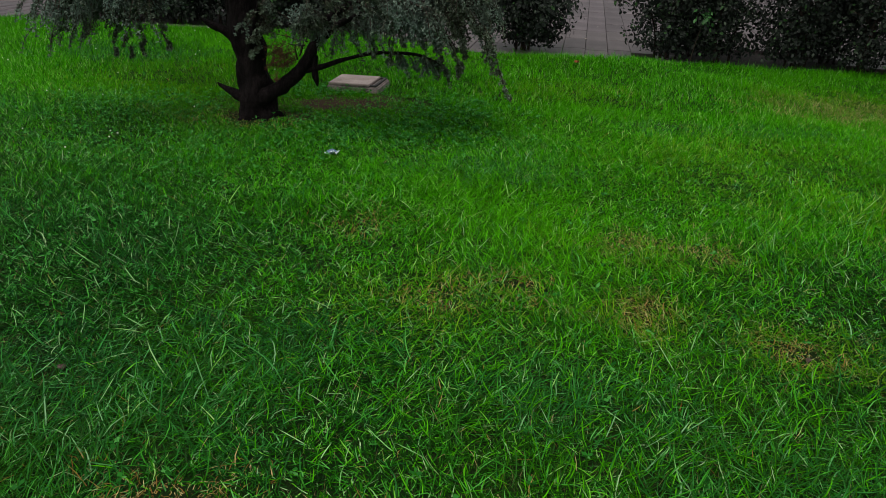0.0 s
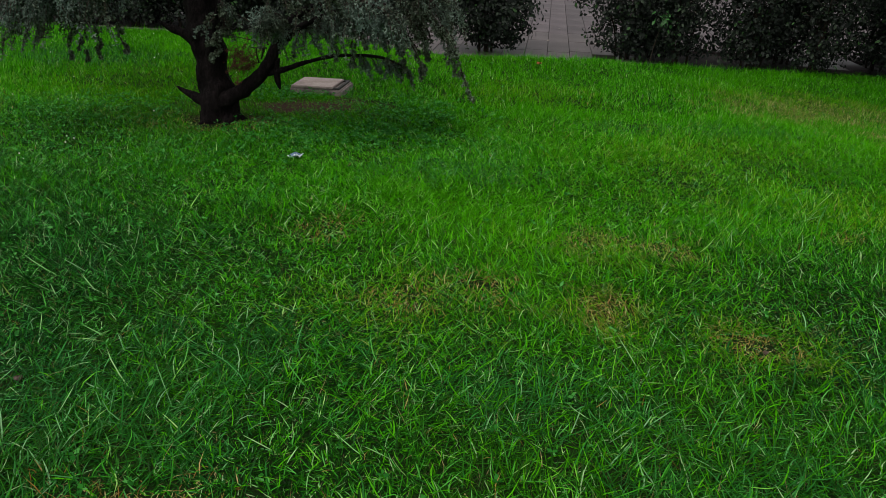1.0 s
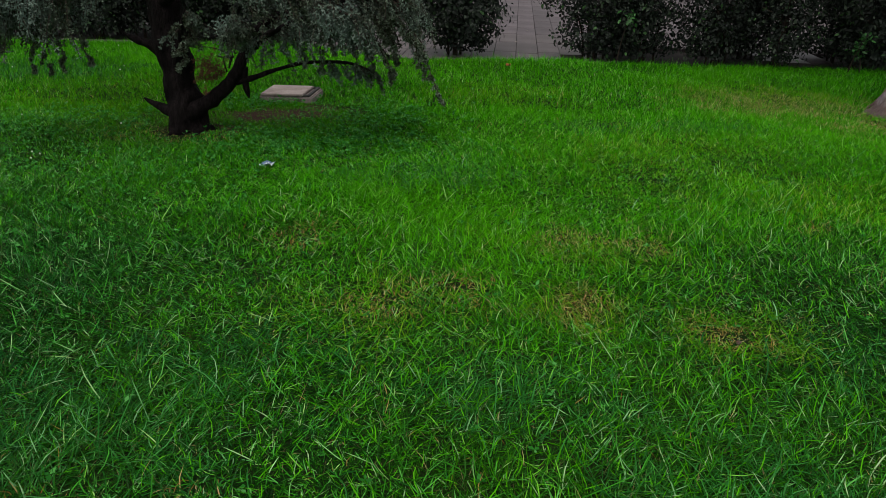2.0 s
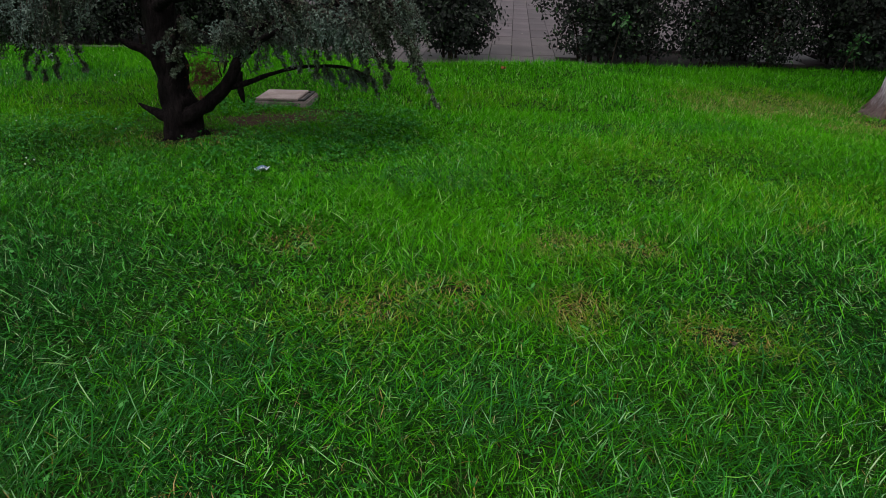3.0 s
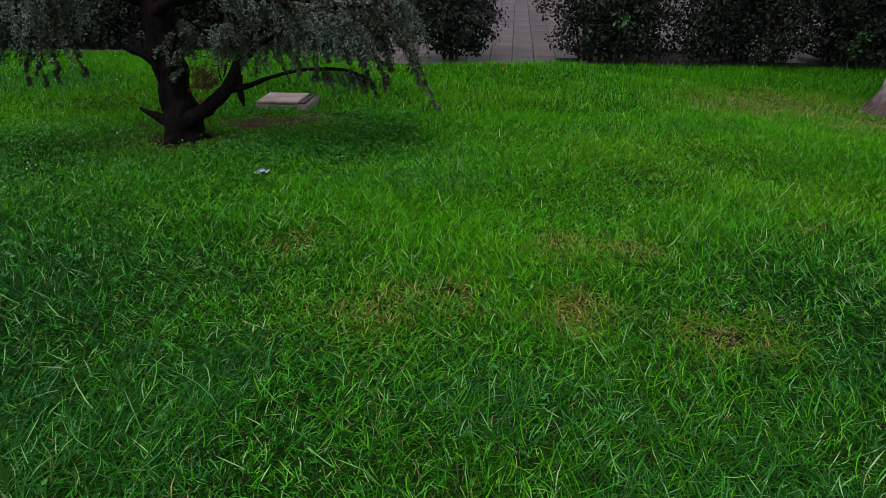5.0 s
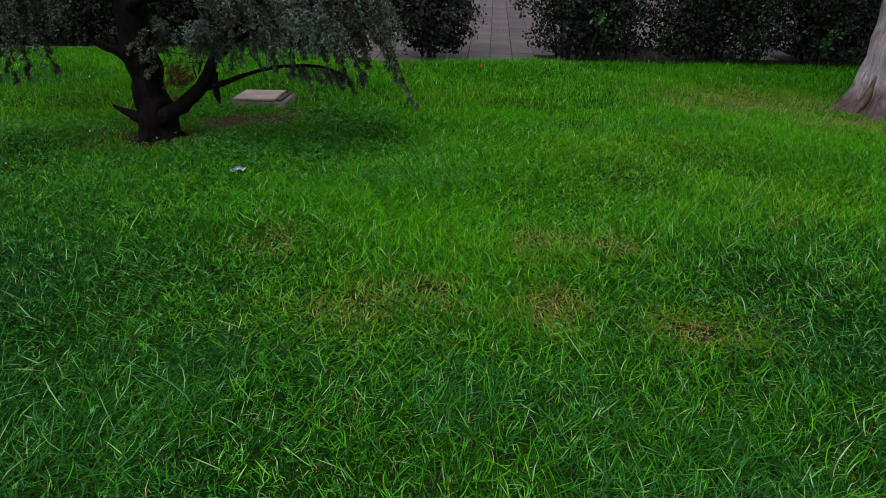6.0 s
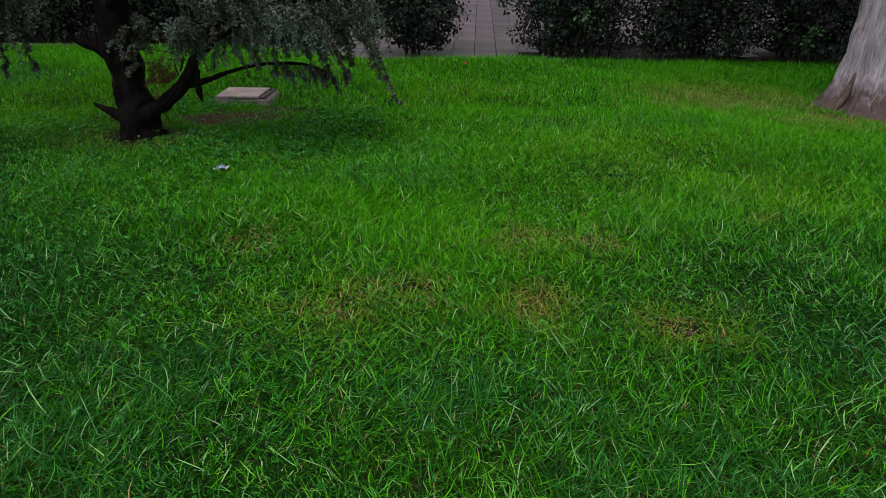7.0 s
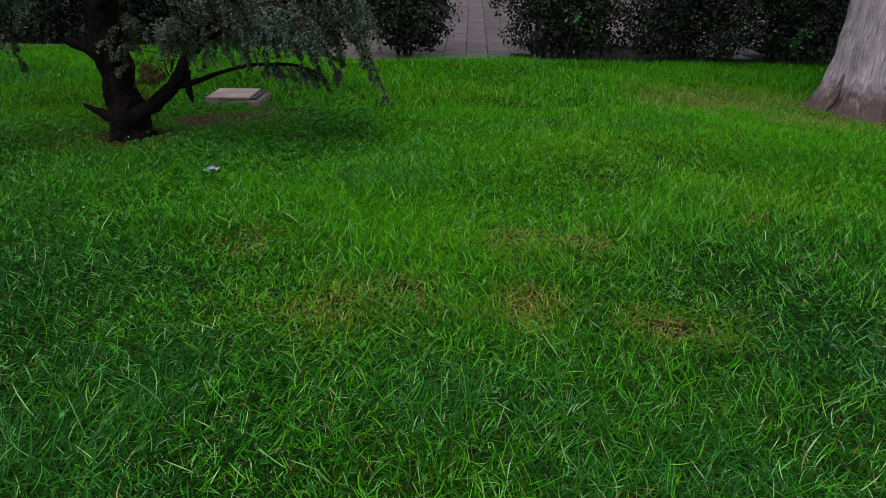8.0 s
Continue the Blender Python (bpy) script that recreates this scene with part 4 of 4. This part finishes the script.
for i, (x, y, turn) in enumerate([(-3.3, 10.75, 15), (-4.0, 10.7, 120), (-4.7, 10.75, 220), (-5.4, 10.7, 300), (-6.1, 10.8, 60), (-3.7, 11.3, 180), (-4.5, 11.3, 33), (-5.3, 11.3, 260), (-3.0, 11.2, 80), (-2.75, 10.7, 200), (-6.0, 11.4, 140), (-6.7, 10.9, 10)]):
    copy_thing((hedge_b, hedge_a)[i % 2], pose(x, y, 0, 0, 0, turn))


def build_shoot(x, y, height, turn):
    """A young shoot: an upright stem carrying fresh leaves near its top."""
    ob = thing("young_shoot", "young shoot with fresh bright green leaves in the hedge", "shrub", (x, y, 0), group="young shoots")
    lean = 0.12
    tube("stem", [(0, 0, -0.12, 0.007), (lean * 0.4, -0.02, height * 0.5, 0.006), (lean, -0.06, height, 0.003)], M_TWIG, ob, 6, 0.1, x)
    f = rng.uniform(0.62, 1.05, 34)
    c = np.stack([lean * f + rng.normal(0, 0.05, 34), -0.06 * f + rng.normal(0, 0.04, 34), height * f], 1)
    tagged(mesh_part("leaves", array_mesh("leaves", *leaf_arrays(c, rng.normal(0, 0.6, (34, 3)) + [0, -0.5, 0.3], 0.06), M_SHOOT), ob), kind="stuff")
    ob.rotation_euler[2] = radians(turn)


build_shoot(2.12, 9.12, 0.66, 0)
build_shoot(4.93, 8.75, 0.5, 0)
build_shoot(5.1, 8.7, 0.34, 150)


# ---------------------------------------------------------------- pale tree
def build_pale_tree():
    tree = thing("pale_barked_tree", "stout tree with smooth pale grey bark and flared brown roots", "tree", (*PALE_AT, 0))

    def flare(a, z):
        k = np.clip(1 - z / 0.75, 0, 1) ** 1.5
        return 1 + k * (0.07 * np.sin(6 * a + 0.8) + 0.05 * np.sin(13 * a + 2) + 0.03 * np.sin(23 * a)) + 0.025 * np.sin(7 * a + 1.5 * z) + 0.012 * np.sin(16 * a)

    tube("trunk", [(0, 0, -0.1, 0.66), (0.0, 0, 0.0, 0.585), (0.0, 0, 0.035, 0.55), (0.0, 0, 0.08, 0.525), (0.0, 0, 0.14, 0.50), (0.0, 0, 0.25, 0.468), (0.0, 0, 0.42, 0.442), (0.0, 0, 0.7, 0.422), (0.0, 0, 1.0, 0.415), (0.01, 0, 2.0, 0.39), (0.03, 0, 3.6, 0.34), (0.05, 0.02, 4.4, 0.25)],
         M_PALE_BARK, tree, 72, 0.06, 2, steps=8, lobes=flare, label="smooth pale lilac-grey trunk with vertical streaks")
    # root ridges running out into the turf
    for k, (deg, out, r) in enumerate(((174, 0.63, 0.042), (193, 0.60, 0.03), (209, 0.63, 0.04), (229, 0.60, 0.028), (244, 0.62, 0.04), (262, 0.60, 0.03), (281, 0.62, 0.035), (150, 0.62, 0.035))):
        ca, sa = math.cos(radians(deg)), math.sin(radians(deg))
        tube("root", [(0.425 * ca, 0.425 * sa, 0.36, r * 0.6), (0.475 * ca, 0.475 * sa, 0.17, r), (0.53 * ca, 0.53 * sa, 0.06, r), (out * ca, out * sa, -0.03, r * 0.55), ((out + 0.08) * ca, (out + 0.08) * sa, -0.08, r * 0.3)],
             M_ROOT_BARK if k % 2 else M_PALE_BARK, tree, 10, 0.35, k * 3.0, steps=7)
    chunks = []
    ends = []
    for k in range(6):
        a = k * 1.05 + 0.3
        r = 1.5 + 0.5 * (k % 3)
        line = [(0.05, 0, 3.9, 0.16), (0.5 * r * math.cos(a), 0.5 * r * math.sin(a), 4.9, 0.11), (r * math.cos(a), r * math.sin(a), 6.0 + 0.3 * (k % 2), 0.05), (1.3 * r * math.cos(a), 1.3 * r * math.sin(a), 6.8, 0.015)]
        tube("limb", line, M_PALE_BARK, tree, 8, 0.1, k)
        ends += [line[2][:3], line[3][:3], tuple(np.mean([line[1][:3], line[2][:3]], 0))]
    for e in ends:
        d = rng.normal(0, 1, (260, 3))
        d /= np.linalg.norm(d, axis=1, keepdims=True)
        c = np.array(e) + d * (rng.uniform(0.2, 1, 260) ** 0.5)[:, None] * [0.8, 0.8, 0.55]
        chunks.append(leaf_arrays(c, d, 0.13))
    tagged(mesh_part("crown", array_mesh("crown", *joined(chunks), M_CROWN), tree, "loose high leafy crown"), kind="stuff")


build_pale_tree()


# ---------------------------------------------------------------- concrete inspection box
def build_box():
    box = thing("inspection_box", "low weathered concrete inspection box with pinkish lid beside cedar", "utility box", (*BOX_AT, 0.0))
    box.rotation_euler[2] = radians(-5)
    bm = box_bm(0.52, 0.43, 0.072, 0.012, 2)
    for v in bm.verts:
        if v.co.z < 0.05:
            v.co.x *= 1.04
            v.co.y *= 1.04
            v.co.z -= 0.06
        v.co += Vector((noise.noise(v.co * 21), noise.noise(v.co * 17 + Vector((3, 1, 0))), 0)) * 0.006
    part("base", bm, M_BOX, box)
    rim = bmesh.new()
    for sx, sy, cx, cy in ((0.47, 0.03, 0, -0.185), (0.47, 0.03, 0, 0.185), (0.03, 0.34, -0.22, 0), (0.03, 0.34, 0.22, 0)):
        bmesh.ops.create_cube(rim, size=1, matrix=Matrix.Translation((cx, cy, 0.079)) @ Matrix.Diagonal((sx, sy, 0.018, 1)))
    bmesh.ops.bevel(rim, geom=rim.edges[:], offset=0.003, segments=1, affect="EDGES")
    part("rim", rim, M_IRON, box, "dark rusty frame round the lid")
    lid = part("lid", box_bm(0.42, 0.39, 0.02, 0.005, 2), M_LID, box, "worn pinkish concrete lid")
    lid.location = (-0.036, -0.018, 0.077)
    lid.rotation_euler = (radians(0.6), radians(-0.8), radians(-0.8))


build_box()


# ---------------------------------------------------------------- litter and leaves
def sheet_thing(name, label, category, at, sx, sy, material, crumple, turn, seed, cells=7):
    """A thin crumpled or curled sheet with a little thickness, lying at a place."""
    u = np.linspace(-0.5, 0.5, cells)
    X, Y = np.meshgrid(u, u)
    v = np.stack([X * sx, Y * sy, np.zeros_like(X)], -1).reshape(-1, 3)
    hull = 1 - 0.9 * np.abs(v[:, 1] / sy) * np.abs(v[:, 0] / sx) * 2
    for k, w in enumerate(v):
        q = Vector((w[0] / sx * 3 + seed, w[1] / sy * 3, seed))
        w[2] = crumple * (0.6 + noise.noise(q) + 0.5 * noise.noise(q * 2.3))
        w[:2] *= hull[k]
    top = len(v)
    v = np.vstack([v, v - [0, 0, 0.0012]])
    i = (np.arange(cells - 1)[:, None] * cells + np.arange(cells - 1)[None]).ravel()
    q = np.stack([i, i + 1, i + cells + 1, i + cells], 1)
    q = np.vstack([q, q[:, ::-1] + top])
    ob = new(name, array_mesh(name, v, q, [], material))
    ob.matrix_basis = pose(*at, 0, 0, turn)
    return tagged(ob, label, category)


sheet_thing("crumpled_wrapper", "crumpled white and blue wrapper lying in the grass", "litter", (-1.31, 4.63, 0.025), 0.12, 0.08, M_WRAPPER, 0.028, 15, 2.0)
sheet_thing("fallen_leaf", "dry orange-brown leaf standing in the grass", "leaf", (0.69, 8.65, 0.035), 0.08, 0.06, M_DRY_LEAF, 0.03, 40, 5.0, 5)
for x, y, s, turn in ((0.98, 10.95, 0.055, 20), (1.72, 10.85, 0.085, -15), (1.28, 12.3, 0.05, 50), (1.93, 18.0, 0.12, 30)):
    ob = sheet_thing("pale_leaf", "pale fallen leaf on the grey paving", "leaf", (x, y, -0.015), s, s * 0.6, M_PALE_LEAF, 0.008, turn, x, 4)
    ob["group"] = "leaves on the paving"
for x, y, size in ((-1.67, 1.98, 0.045), (1.25, 2.49, 0.04)):
    sheet_thing("withered_leaf", "small withered brown leaf on bare soil", "leaf", (x, y, 0.002), size, size * 0.7, M_ROOT_BARK, 0.012, x * 50, y, 4)


# ---------------------------------------------------------------- kerb and paving
TURN = math.atan(0.089)
PAVER_W, PAVER_L, GAP = 0.312, 0.90, 0.0065


def build_paving():
    paving = thing("pavement", "grey-mauve rectangular slab paving with dark joints", "pavement", kind="structure")
    bed = bmesh.new()
    bmesh.ops.create_cube(bed, size=1, matrix=Matrix.Translation((0, 21.0, -0.10)) @ Matrix.Diagonal((36, 23.0, 0.06, 1)))
    part("bed", bed, M_BED, paving, "dark sandy bed showing in the joints")
    slab = box_bm(PAVER_W - GAP, PAVER_L - 2.6 * GAP, 0.05, 0.004)
    me = bpy.data.meshes.new("paver")
    slab.to_mesh(me)
    slab.free()
    me.materials.append(M_PAVER)
    dark = me.copy()
    dark.materials.clear()
    dark.materials.append(M_PAVER_DARK)
    base_v = np.array([list(v.co) for v in me.vertices])
    base_f = [list(p.vertices) for p in me.polygons]
    q0, t0 = np.array([f for f in base_f if len(f) == 4]), np.array([f for f in base_f if len(f) == 3]).reshape(-1, 3)
    c, s = math.cos(-TURN), math.sin(-TURN)
    ox, oy = 0.90, 10.0
    rest, made = [], 0
    for i in range(-48, 48):
        for j in range(-2, 20):
            u, v = (i + 0.5) * PAVER_W, (j + 0.5) * PAVER_L + (0.1 if i % 2 else 0.0)
            x, y = ox + u * c - v * s, oy + u * s + v * c
            if y - 0.45 < float(lawn_edge(x)) - 0.42 or abs(x) > 14.5:
                continue
            if (x > 2.0 and y < float(lawn_edge(x)) + (0.8 if 4.3 < x < 5.3 else 1.4)) or (-7.0 < x < -2.6 and y < 11.9):
                continue
            z = -0.07 + rng.normal(0, 0.0015)
            m = pose(x, y, z, rng.normal(0, 0.15), rng.normal(0, 0.25), math.degrees(-TURN))
            if -1.2 < x < 5.0 and y < 19.5 and made < 298:
                ob = new("paver", dark if v < 1.9 else me)
                ob.parent = paving
                ob.matrix_basis = m
                made += 1
            else:
                mm = np.array(m)
                rest.append((base_v @ mm[:3, :3].T + mm[:3, 3], q0, t0))
    far = mesh_part("paver_field", array_mesh("paver_field", *joined(rest), M_PAVER), paving, "slabs further along the paving")
    tagged(far, kind="stuff")
    kerb = thing("kerb", "low worn concrete kerb between lawn and paving, darkened for shade", "kerb", kind="structure")
    km = box_bm(0.58, 0.08, 0.14, 0.012, 1)
    kme = bpy.data.meshes.new("kerb_stone")
    km.to_mesh(kme)
    km.free()
    kme.materials.append(M_KERB)
    x = -12.0
    while x < 2.0:
        y0, y1 = float(lawn_edge(x)), float(lawn_edge(x + 0.6))
        ob = new("kerb_stone", kme)
        ob.parent = kerb
        ob.matrix_basis = pose(x + 0.3, (y0 + y1) / 2 + 0.03, -0.165 + rng.normal(0, 0.003), 0, 0, math.degrees(math.atan2(y1 - y0, 0.6)))
        x += 0.6


build_paving()
